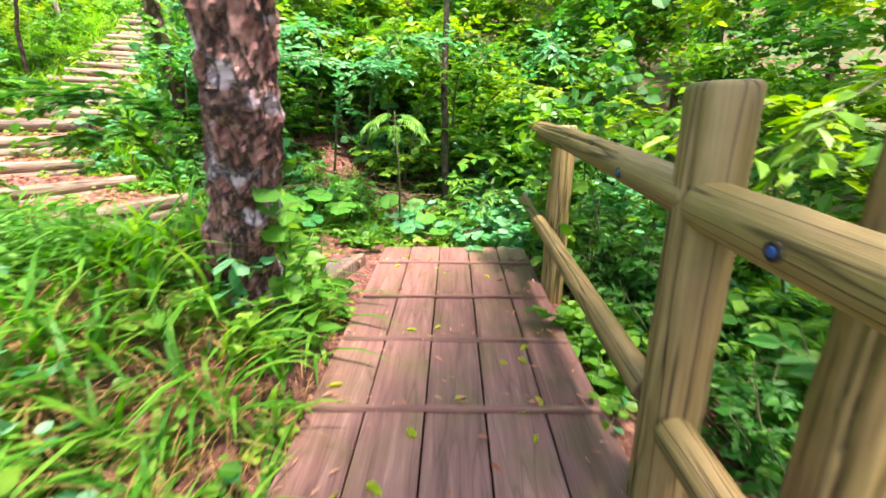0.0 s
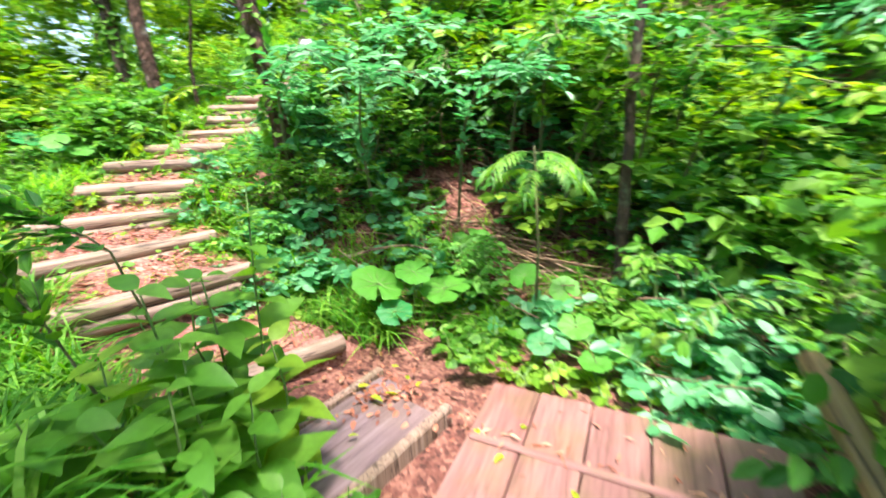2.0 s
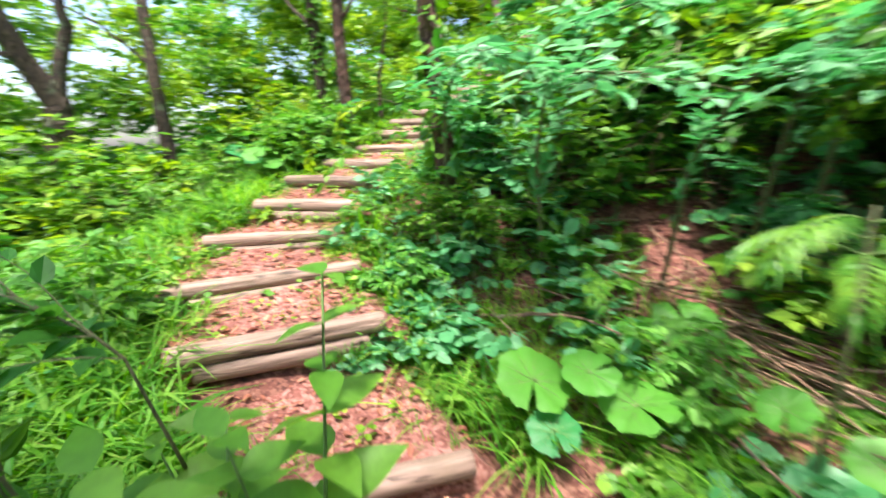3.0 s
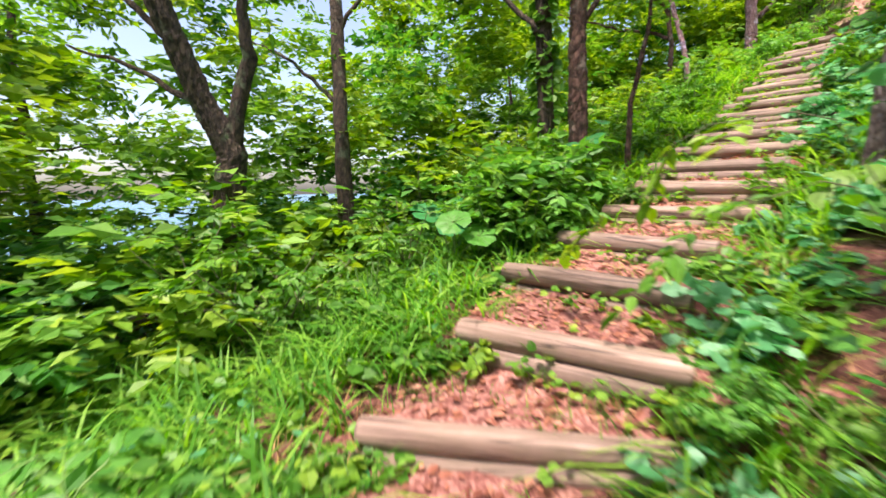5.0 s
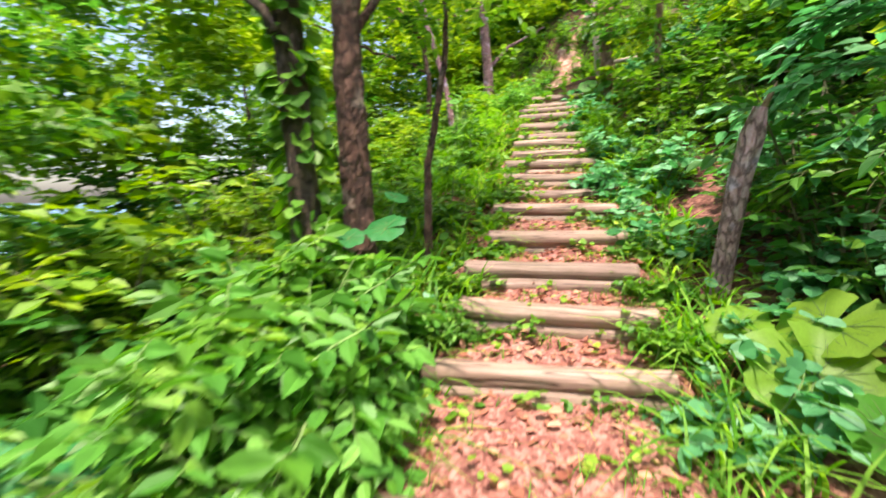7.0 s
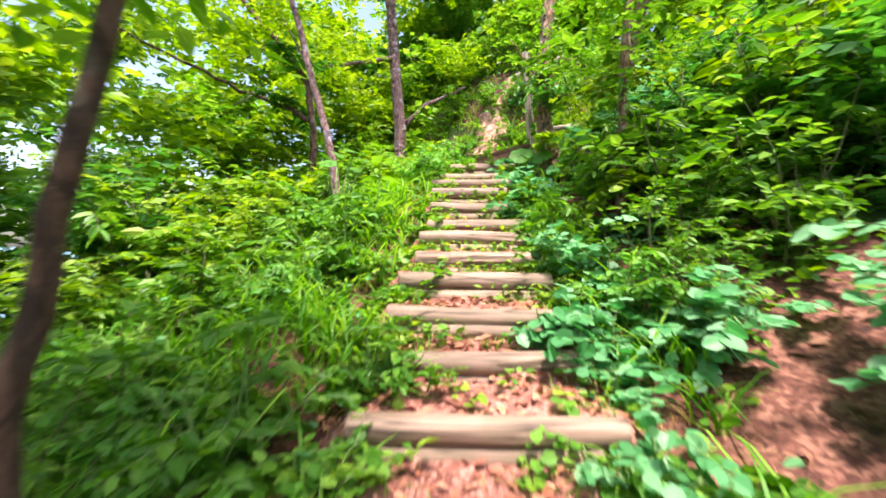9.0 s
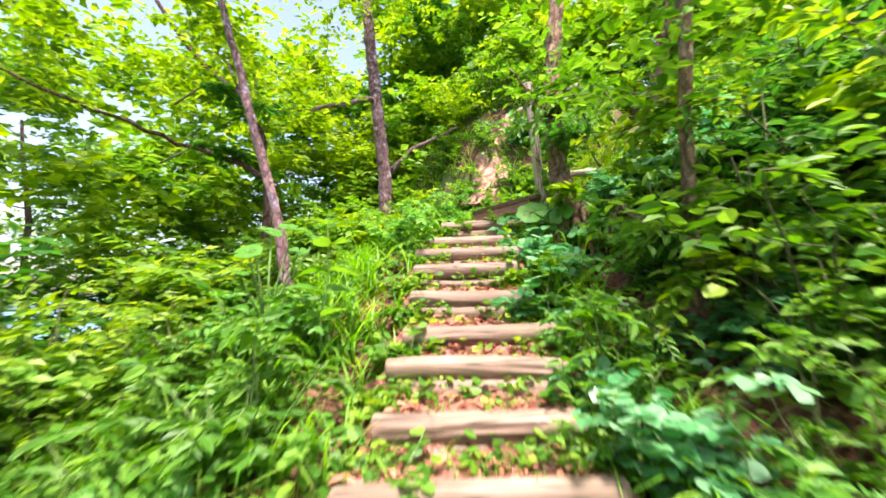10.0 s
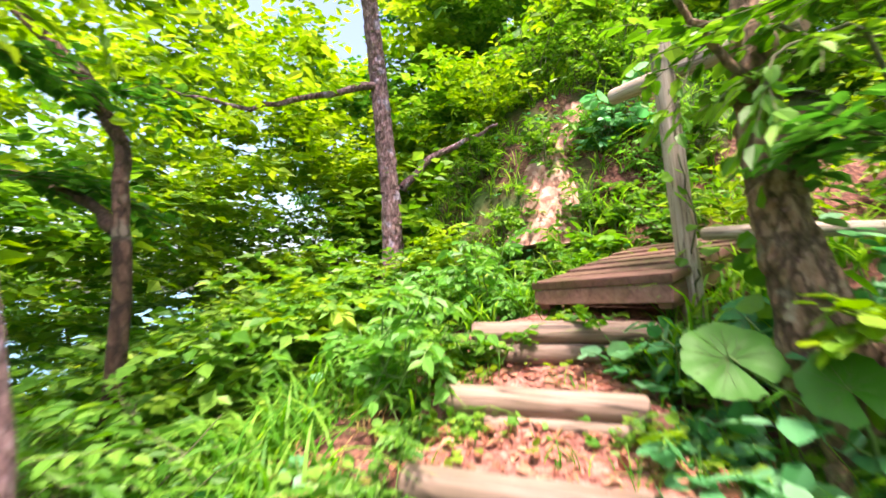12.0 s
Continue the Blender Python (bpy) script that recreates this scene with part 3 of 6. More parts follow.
fence_log("post", (0.80, 1.23, -0.5), (0.795, 1.25, 1.53), 0.102, 0.097, 401)
fence_log("post", (1.12, 0.93, -0.5), (1.14, 0.95, 1.52), 0.115, 0.11, 402)
fence_log("post", (0.93, 3.28, -0.5), (0.93, 3.28, 1.42), 0.095, 0.09, 403)
fence_log("post", (0.86, -1.3, -0.6), (0.86, -1.3, 1.35), 0.105, 0.1, 404)
r_far = fence_log("top_rail", (0.765, 1.22, 1.20), (0.775, 3.66, 1.40), 0.072, 0.062, 405)
r_near = fence_log("top_rail", (0.775, 1.21, 1.19), (0.80, -1.4, 0.98), 0.078, 0.078, 406)
fence_log("mid_rail", (0.76, 1.32, 0.47), (0.80, 4.05, 0.74), 0.06, 0.05, 407)
fence_log("mid_rail", (0.77, 1.16, 0.43), (0.80, -1.4, 0.25), 0.066, 0.066, 408)
fence_log("brace", (1.35, 3.2, -0.1), (0.95, 3.9, 0.75), 0.04, 0.035, 409)


def bolt(parent, at, turn):
    m = parent.matrix_basis.inverted() @ Matrix.Translation(np.array(at) - FO) @ pose(0, 0, 0, 0, -90, turn)
    # dark ring, slightly proud, coloured as the shade inside the bolt recess
    v, f = tube([(0, 0, -0.02), (0, 0, 0.0), (0, 0, 0.003), (0, 0, 0.003), (0, 0, -0.004)], [0.024, 0.024, 0.022, 0.017, 0.016], 18, rough=.12)
    hole = part("bolt_hole", mesh_of("bolt_hole", v, f, BARK_DARK, smooth=False), parent, "dark ring painted for the shade in the bolt recess")
    hole.matrix_basis = m
    v, f = tube([(0, 0, -0.01), (0, 0, 0.002), (0, 0, 0.005), (0, 0, 0.006)], [0.014, 0.014, 0.012, 0.006], 14)
    ob = part("bolt_cap", mesh_of("bolt_cap", v, f, BLUECAP, smooth=True), parent, "blue plastic bolt cap")
    ob.matrix_basis = m


bolt(r_far, (0.698, 1.66, 1.235), 0)
bolt(r_near, (0.70, 0.84, 1.155), 0)

# ---- trees ----
def bumpy_trunk(points, radii, sides, mat, amp, seed, freq=9.0, rings=150):
    """Trunk with flaking plates in the mesh itself."""
    pts = np.asarray(points, float)
    t = np.linspace(0, 1, len(pts))
    tt = np.linspace(0, 1, rings)
    fine = np.stack([np.interp(tt, t, pts[:, i]) for i in range(3)], 1)
    rr = np.interp(tt, t, radii)
    v, f = tube(fine, rr, sides, caps=True)
    cen = np.repeat(fine, sides, axis=0)
    for i in range(len(v)):
        q = Vector(v[i])
        c1 = noise.cell(Vector((q.x * freq * 1.3, q.y * freq * 1.3, q.z * freq * 0.8)) + noise.noise_vector(q * 9) * 0.7)
        c2 = noise.fractal(q * 14 + Vector((seed, 0, 0)), 0.7, 2.0, 4)
        out = v[i] - cen[i]
        v[i] = v[i] + out / (np.linalg.norm(out) + 1e-6) * amp * (0.55 * c1 + 0.8 * c2)
    return mesh_of("trunk", v, f, mat, smooth=False)


def tree(name_label, base, lean, height, r, mat, seed, limbs=7, leaf_n=5000, leaf=0.1, leaf_mat=None, crown_from=0.45, spread=2.4, shape=DIAMOND, group="woodland trees"):
    """A tapered trunk with limbs and a crown of separate leaves."""
    rng = np.random.default_rng(seed)
    t = thing("tree", pose(*base), name_label, "tree", group)
    way = np.array([lean[0], lean[1], 1.0])
    pts = [np.zeros(3) - way * 0.25]
    n = 9
    for i in range(1, n + 1):
        pts.append(way * height * i / n + np.array([*rng.normal(0, 0.02 * height / 4, 2), 0]))
    pts = np.array(pts)
    rad = np.interp(np.linspace(0, 1, n + 1), [0, 0.06, 0.15, 1], [r * 1.5, r * 1.12, r, r * 0.3])
    v, f = tube(pts, rad, 10, rough=0.18, seed=seed)
    part("trunk", mesh_of("trunk", v, f, mat, smooth=True), t)
    lpos, lway = [], []
    for k in range(limbs):
        s = crown_from + (1 - crown_from) * (k + 0.3) / limbs
        p0 = np.array([np.interp(s, np.linspace(0, 1, n + 1), pts[:, i]) for i in range(3)])
        az = k * 2.4 + rng.uniform(-0.5, 0.5)
        L = spread * (1.15 - 0.5 * s) * rng.uniform(0.7, 1.2)
        c = curve_points(p0, (math.cos(az), math.sin(az), rng.uniform(0.1, 0.6)), L, 7, rng, 0.16)
        v, f = tube(c, np.linspace(r * 0.36 * (1.2 - s), r * 0.06, 8), 6, caps=False)
        part("limb", mesh_of("limb", v, f, mat, smooth=True), t)
        for tw in range(9):
            q = c[rng.integers(2, 8)]
            d = curve_points(q, rng.normal(0, 1, 3) * np.array([1, 1, .5]) + np.array([0, 0, .1]), rng.uniform(0.4, 0.9) * spread / 2.4, 4, rng, 0.25)
            m = max(1, leaf_n // (limbs * 9))
            ii = rng.uniform(0, 4, m)
            lo = np.floor(ii).astype(int).clip(0, 3)
            fr = (ii - lo)[:, None]
            pp = d[lo] * (1 - fr) + d[lo + 1] * fr + rng.normal(0, 0.09 * spread / 2.4, (m, 3))
            lpos.append(pp)
            lway.append((d[lo + 1] - d[lo]) * 2 + rng.normal(0, 0.25, (m, 3)) + np.array([0, 0, -0.1]))
    lpos, lway = np.concatenate(lpos), np.concatenate(lway)
    v, f = leaves(lpos, lway, leaf * rng.uniform(0.6, 1.3, len(lpos)), shape, rng, 0.55)
    part("crown", mesh_of("crown", v, f, leaf_mat or LEAF_MID), t)
    return t


def big_pine():
    t = thing("tree", pose(-1.02, 2.08, 0.1), "thick tree trunk with flaking reddish bark, lichen and a knot hole", "tree")
    P = [(-0.12, 0.06, 0.1), (-0.09, 0.05, 0.45), (-0.06, 0.02, 0.65), (0.075, -0.1, 1.0), (0.175, -0.23, 1.4), (0.225, -0.32, 1.85), (0.25, -0.36, 2.6), (0.22, -0.3, 3.6), (0.25, -0.2, 5.5)]
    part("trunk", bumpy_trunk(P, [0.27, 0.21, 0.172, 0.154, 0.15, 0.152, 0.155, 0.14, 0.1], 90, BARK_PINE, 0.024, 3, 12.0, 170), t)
    # raised rim of the knot hole, and a plug coloured dark as its inner shade
    c, out = np.array((0.150, -0.365, 1.39)), np.array((0.18, -0.98, 0.05))
    v, f = tube([c - out * .07, c, c + out * .022, c + out * .03, c + out * .02, c - out * .03], [.085, .068, .058, .048, .036, .03], 16, rough=.35, seed=2, caps=False)
    part("knot", mesh_of("knot", v, f, BARK_PINE, smooth=True), t, "raised bark rim of the knot hole")
    v, f = tube([c - out * .06, c - out * .008, c - out * .004], [.04, .038, .03], 12)
    part("hollow", mesh_of("hollow", v, f, BARK_DARK, smooth=True), t, "dark plug coloured as the shade inside the knot hole")
    rng = np.random.default_rng(5)
    for k in range(8):
        az = k * 2.4
        c = curve_points((0.1, 0.08, 3.0 + k * 0.35), (math.cos(az), math.sin(az), 0.4), 2.2, 7, rng, 0.15)
        v, f = tube(c, np.linspace(0.07, 0.012, 8), 7, caps=False)
        limb = part("limb", mesh_of("limb", v, f, BARK_PINE, smooth=True), t)
    cl = np.array([-0.5, -0.6, 4.4]) + rng.normal(0, 1, (130, 3)) * np.array([1.5, 1.4, 0.6])
    pp = np.repeat(cl, 26, axis=0) + rng.normal(0, 0.17, (3380, 3))
    v, f = leaves(pp, rng.normal(0, 1, (3380, 3)), rng.uniform(0.07, 0.14, 3380), DIAMOND, rng)
    part("crown", mesh_of("crown", v, f, LEAF_MID), t)
    # low stub to the left of the head of the trunk
    v, f = tube([(0.14, -0.32, 1.72), (0.0, -0.34, 1.92), (-0.2, -0.36, 2.3)], [0.07, 0.055, 0.04], 12, rough=0.2)
    part("limb", mesh_of("limb", v, f, BARK_PINE, smooth=True), t)


big_pine()


# ---- plants ----
FOLIAGE = {}


def bush(name, label, category, seed, height, spread, stems, twigs, per_twig, leaf, shape, leaf_mat, stem_mat=None, group="", tilt=0.45, key=None):
    """Stems, twigs and alternate leaves in sprays."""
    rng = np.random.default_rng(seed)
    wood, lp, lw = [], [], []
    for s in range(stems):
        az = 2 * math.pi * s / stems + rng.uniform(-0.5, 0.5)
        out = rng.uniform(0.15, 1.0) * spread / max(height, 0.1)
        c = curve_points((rng.normal(0, 0.06), rng.normal(0, 0.06), -0.06), (math.cos(az) * out, math.sin(az) * out, 1.0), height * rng.uniform(0.7, 1.15), 8, rng, 0.1)
        wood.append(tube(c, np.linspace(0.006 + height * 0.006, 0.003, 9), 5, caps=False))
        for w in range(twigs):
            i = rng.integers(1, 9)
            az2 = rng.uniform(0, 2 * math.pi)
            d = curve_points(c[i], (math.cos(az2), math.sin(az2), rng.uniform(-0.1, 0.6)), spread * rng.uniform(0.3, 0.75), 4, rng, 0.15, droop=0.05)
            wood.append(tube(d, np.linspace(0.004, 0.0015, 5), 3, caps=False))
            for j in range(per_twig):
                q = (j + 0.6) / per_twig * 4
                lo = min(3, int(q))
                p = d[lo] + (d[lo + 1] - d[lo]) * (q - lo)
                along_t = d[lo + 1] - d[lo]
                along_t = along_t / (np.linalg.norm(along_t) + 1e-9)
                sidev = np.cross(along_t, (0, 0, 1.0)) * (1 if j % 2 else -1)
                lp.append(p)
                lw.append(along_t * 0.7 + sidev * 0.9 + rng.normal(0, 0.2, 3) + np.array([0, 0, -0.15]))
    v, f = leaves(np.array(lp), np.array(lw), leaf * rng.uniform(0.6, 1.25, len(lp)), shape, rng, tilt)
    if key:
        FOLIAGE.setdefault(key, []).append((v, f, leaf_mat))
        return None
    t = thing(name, pose(0, 0, -300), label, category, group)
    part("foliage", mesh_of("foliage", v, f, leaf_mat), t)["kind"] = "stuff"
    v, f = merge(wood)
    part("branchwork", mesh_of("branchwork", v, f, stem_mat or STEM), t)["kind"] = "stuff"
    return t


BUSHES = {
    "deep": [bush("shrub", "dense dark green shrub beside the path", "shrub", 11 + i, 0.9, 0.6, 7, 7, 11, 0.09, OVATE, LEAF_DEEP, group="woodland shrubs") for i in range(2)],
    "mid": [bush("shrub", "leafy mid-green shrub on the slope", "shrub", 21 + i, 0.9, 0.65, 7, 7, 10, 0.094, OVATE, LEAF_MID, group="woodland shrubs") for i in range(3)],
    "lime": [bush("shrub", "bright yellow-green shrub in the light", "shrub", 31 + i, 1.0, 0.7, 7, 7, 10, 0.11, OVATE, LEAF_LIME, group="woodland shrubs") for i in range(2)],
    "blue": [bush("shrub", "bluish-green shrub with rounded leaves", "shrub", 41 + i, 0.8, 0.6, 6, 7, 10, 0.11, ROUND, LEAF_BLUE, group="woodland shrubs") for i in range(2)],
    "nettle": [bush("nettle_clump", "light green nettle-like clump beside the steps", "weed", 46 + i, 0.6, 0.42, 10, 6, 8, 0.095, OVATE, (LEAF_MID, LEAF_FRESH)[i], GREENSTEM, group="nettle clumps") for i in range(2)],
    "low": [bush("weed", "low leafy weed at the path's edge", "weed", 51 + i, 0.24, 0.26, 6, 4, 7, 0.06, ROUND, LEAF_MID, GREENSTEM, group="low weeds") for i in range(3)],
    "lowlime": [bush("weed", "low yellow-green weed at the path's edge", "weed", 61 + i, 0.14, 0.22, 5, 4, 6, 0.05, ROUND, LEAF_LIME, GREENSTEM, group="low weeds") for i in range(2)],
    "lowblue": [bush("weed", "low round-leaved bluish weed at the path's edge", "weed", 56 + i, 0.26, 0.3, 6, 4, 7, 0.075, ROUND, LEAF_BLUE, GREENSTEM, group="low weeds") for i in range(2)],
}
for i in range(3):
    bush("", "", "", 300 + i, 0.9, 0.8, 6, 6, 9, 0.14, DIAMOND, LEAF_DEEP, key="deep")
    bush("", "", "", 310 + i, 0.9, 0.8, 6, 6, 9, 0.14, DIAMOND, LEAF_MID, key="mid")
    bush("", "", "", 320 + i, 0.9, 0.8, 6, 6, 9, 0.145, DIAMOND, LEAF_LIME, key="lime")
TREES = [tree("slender woodland tree with a light leafy crown", (0, 0, -300), (0.05, 0.03), 6.5, 0.09, BARK_DARK, 70, 9, 3300, 0.14, LEAF_MID, 0.3),
         tree("slender woodland tree with a bright leafy crown", (0, 0, -300), (-0.06, 0.05), 6.0, 0.075, BARK_PALE, 71, 9, 3300, 0.14, LEAF_LIME, 0.28),
         tree("dark woodland tree with dense foliage", (0, 0, -300), (0.03, -0.06), 7.0, 0.11, BARK_DARK, 72, 10, 3600, 0.15, LEAF_DEEP, 0.3)]
PROTOTYPES = [b for v in BUSHES.values() for b in v] + TREES
sc_rng = random.Random(42)


# open spots round the large-leaved plants, fern and root bank
CLEARINGS = [(-4.5, 6.75, .62), (-4.6, 6.2, .6), (-4.2, 6.5, .5), (-1.45, 4.7, .5), (-0.5, 5.3, .5), (-6.0, 4.75, .45), (-0.7, 4.9, .5), (-6.8, 11.8, .45), (-6.6, 11.4, .4), (-4.8, 7.6, .3), (-4.75, 7.2, .35), (-5.9, 4.5, .4)]


def place(kind, x, y, size=1.0, dz=0.0, tilt=6, label="", big=("deep", "mid", "lime", "blue", "nettle")):
    if kind in big and any(math.hypot(x - a, y - b) < r for a, b, r in CLEARINGS):
        return None
    ob = sc_rng.choice(BUSHES[kind]) if isinstance(kind, str) else kind
    m = pose(x, y, ground_z(x, y) + dz, sc_rng.uniform(-tilt, tilt), sc_rng.uniform(-tilt, tilt), sc_rng.uniform(0, 360))
    c = copy_thing(ob, m)
    c.scale = (size, size, size * sc_rng.uniform(0.88, 1.12))
    if label:
        c["label"] = label
    return c


def foliage_mass(name, label, spots, category="foliage"):
    """Far or uncountable foliage: many sprays joined, one object for each leaf colour."""
    rng = np.random.default_rng(len(spots))
    by = {}
    for kind, x, y, z, size in spots:
        v, f, mat = FOLIAGE[kind][int(rng.integers(0, 3))]
        a = rng.uniform(0, 2 * math.pi)
        c, s = math.cos(a), math.sin(a)
        w = v.copy()
        w[:, 2] -= 0.5
        w = w * size * np.array([1, 1, rng.uniform(0.7, 1.0)])
        w = w @ np.array([[c, s, 0], [-s, c, 0], [0, 0, 1]]) + np.array([x, y, z])
        by.setdefault(kind, []).append((w, f, mat))
    for kind, lst in by.items():
        V = np.concatenate([q[0] for q in lst])
        off, F = 0, []
        for w, f, _ in lst:
            F.append(f + off)
            off += len(w)
        ob = new(name, mesh_of(name, V, np.concatenate(F), lst[0][2]))
        tagged(ob, label, category, kind="stuff")


def shrub_rows():
    """Shrubs row by row along both sides of the steps, then round the boardwalk."""
    last = None
    for n in ND:
        if n[0] > -1.6 or n[1] > 14.5:
            continue
        if last is not None and math.hypot(n[0] - last[0], n[1] - last[1]) < 0.46:
            continue
        last = n
        lx, ly = -n[6], n[5]
        low_part = n[1] < 4.6
        for d, size, kinds in ((1.0, 1.05, ["low", "nettle", "low", "lowlime"]), (1.25, .7, ["nettle", "low"]), (1.6, .8, ["nettle", "nettle", "mid"]), (2.1, .85, ["lime", "mid", "nettle", "mid"]), (3.0, 1.05, ["mid", "lime", "mid"])):
            if low_part and d > 1.2 and n[0] > -4.4:
                continue
            j = sc_rng.uniform(-.22, .22)
            place(sc_rng.choice(kinds), n[0] + lx * (d + j) + sc_rng.uniform(-.2, .2), n[1] + ly * (d + j) + sc_rng.uniform(-.2, .2), size * sc_rng.uniform(.8, 1.2))
        for d, size, kinds in ((1.0, 1.0, ["low", "lowblue", "lowblue"]), (1.5, .7, ["nettle", "mid", "blue"]), (2.1, 1.0, ["mid", "nettle", "blue"]), (2.9, 1.25, ["deep", "mid", "mid"]), (3.7, 1.35, ["lime", "mid"])):
            j = sc_rng.uniform(-.2, .2)
            x, y = n[0] - lx * (d + j) + sc_rng.uniform(-.2, .2), n[1] - ly * (d + j) + sc_rng.uniform(-.2, .2)
            if (x > -2.4 and y < 6.2) or lateral(x, y)[0] < .85:
                continue
            place(sc_rng.choice(kinds), x, y, size * sc_rng.uniform(.8, 1.15))
    made = 0
    while made < 62:
        x, y = sc_rng.uniform(-3.5, 4.5), sc_rng.uniform(-1, 9.5)
        d, side, i = lateral(x, y)
        if d < 1.45 or d > 4.5 or (x < 0.6 and y < 6.2):
            continue
        kinds = (["deep", "mid", "blue", "deep"] if d < 2.6 else ["lime", "mid", "lime"]) if y < 4.8 else ["deep", "mid", "blue", "mid"]
        place(sc_rng.choice(kinds), x, y, sc_rng.uniform(0.9, 1.4))
        made += 1


shrub_rows()


def step_end_weeds():
    """Weeds that crowd over both ends of the log steps."""
    for k, (x0, y0, x1, y1, z) in enumerate(STEPS):
        if k < 2:
            continue
        a, b = Vector((x0, y0)), Vector((x1, y1))
        for u, kinds in ((-.06, ["low", "lowlime", "low", "nettle"]), (.05, ["lowlime", "low"]), (.97, ["low", "lowlime", "lowblue"]), (1.08, ["low", "lowblue", "nettle"])):
            p = a.lerp(b, u + sc_rng.uniform(-.05, .05))
            kind = sc_rng.choice(kinds)
            side = Vector((-(b - a).y, (b - a).x)).normalized() * sc_rng.uniform(-.2, -.08)
            c = place(kind, p.x + side.x, p.y + side.y, sc_rng.uniform(.7, 1.15) * (.55 if kind == "nettle" else 1))
            if c:
                c.location.z = z - sc_rng.uniform(.16, .22)


step_end_weeds()


def forest():
    made = 0
    for _ in range(4000):
        if made >= 44:
            break
        x, y = sc_rng.uniform(-22, 12), sc_rng.uniform(-8, 27)
        d, side, i = lateral(x, y)
        if d < 2.8 or (x < 3.5 and y < 5.5 and x > -4.5):
            continue
        if d > 14:
            continue
        down = side > 0 and x < -4
        if down and sc_rng.random() > 0.6:
            continue
        if (-12 < x < -7.5 and 7 < y < 13) or (side < 0 and y > 6 and d < 5) or (side > 0 and y > 4 and x > -15 and sc_rng.random() < .5):
            continue
        place(sc_rng.choice(TREES), x, y, sc_rng.uniform(0.7, 1.2), -0.1, 5)
        made += 1


forest()


def woods():
    """Leafy depth behind the shrubs: thickets on the uphill side, open boughs on the downhill side, and unseen boughs
    that shade the boardwalk.
    """
    rng = random.Random(7)
    spots, boughs = [], []
    while len(spots) < 390:
        x, y = rng.uniform(-14, 11), rng.uniform(-3, 24)
        d, side, i = lateral(x, y)
        if d < 2.3 or d > 11 or (x < 1.5 and y < 4.8 and x > -4) or (-9.9 < x < -6.5 and 12.5 < y < 16.6):
            continue
        up = side < 0 or y > 14.5
        if not up and rng.random() > 0.5:
            continue
        h = rng.uniform(0.3, 1.2) if d < 3.2 else rng.uniform(0.3, 2.6)
        kind = rng.choice(["deep", "mid", "mid", "lime", "mid"] if up else ["mid", "lime", "mid", "deep"])
        spots.append((kind, x, y, ground_z(x, y) + h, rng.uniform(0.9, 1.5)))
    while len(boughs) < 270:
        x, y = rng.uniform(-16, 11), rng.uniform(-3, 26)
        d, side, i = lateral(x, y)
        if d < 2.4 or d > 12 or (x < 1.6 and y < 6 and x > -4.2) or (-9.6 < x < -6.8 and 12.5 < y < 16.2):
            continue
        up = side < 0 or y > 15
        if up and d < 4 and rng.random() > 0.2:
            continue
        if not up and (d < 3.6 or rng.random() > 0.75):
            continue
        z = ND[i, 2] + (rng.uniform(0.9, 5.8) if not up else rng.uniform(2.2, 6.0))
        boughs.append((rng.choice(["mid", "lime", "lime", "deep"]), x, y, max(z, ground_z(x, y) + 1.2), rng.uniform(1.0, 1.7)))
    while len(spots) < 530:
        x, y = rng.uniform(-34, -7), rng.uniform(-14, 26)
        d, side, i = lateral(x, y)
        if side < 0 or d < 5 or d > 24:
            continue
        spots.append((rng.choice(["mid", "lime", "deep", "mid"]), x, y, ground_z(x, y) + rng.uniform(.2, 1.6) + .06 * d, rng.uniform(1.3, 2.4)))
    n = len(spots)
    while len(spots) < n + 130:
        x, y = rng.uniform(-15, -5.4), rng.uniform(-3, 9)
        d, side, i = lateral(x, y)
        if side < 0 or d < 2.7 or d > 8.5:
            continue
        spots.append((rng.choice(["deep", "mid", "deep", "mid", "lime"]), x, y, ground_z(x, y) + rng.uniform(.2, 1.1), rng.uniform(0.9, 1.5)))
    n = len(spots)
    while len(spots) < n + 45:
        x, y = rng.uniform(-12.5, -8.6), rng.uniform(9.0, 14.0)
        d, side, i = lateral(x, y)
        if side < 0 or d < 1.7 or d > 4.5:
            continue
        spots.append((rng.choice(["mid", "lime", "mid"]), x, y, ground_z(x, y) + rng.uniform(.2, .8), rng.uniform(0.6, 1.0)))
    n = len(spots)
    while len(spots) < n + 75:
        x, y = rng.uniform(-5, 4), rng.uniform(6.8, 12.5)
        d, side, i = lateral(x, y)
        if d < 2.6:
            continue
        spots.append((rng.choice(["deep", "mid", "deep"]), x, y, ground_z(x, y) + rng.uniform(.2, .9), rng.uniform(0.9, 1.4)))
    foliage_mass("undergrowth", "tangled green undergrowth covering the wooded slope", spots)
    n = len(boughs)
    while len(boughs) < n + 105:
        x, y = rng.uniform(-23, -8.4), rng.uniform(5, 24)
        d, side, i = lateral(x, y)
        if side < 0 or d < 4.2 or d > 13 or (x > -10.5 and y > 12.5):
            continue
        boughs.append((rng.choice(["lime", "mid", "lime"]), x, y, ND[i, 2] + rng.uniform(.3, 3.9), rng.uniform(1.0, 1.7)))
    n = len(boughs)
    while len(boughs) < n + 32:
        x, y = rng.uniform(-18, -8.2), rng.uniform(-4, 5)
        d, side, i = lateral(x, y)
        if d < 4:
            continue
        boughs.append((rng.choice(["mid", "lime", "lime"]), x, y, ND[i, 2] + rng.uniform(1.2, 6.2), rng.uniform(1.0, 1.8)))
    # unseen boughs added high above the boardwalk to shade it
    n = len(boughs)
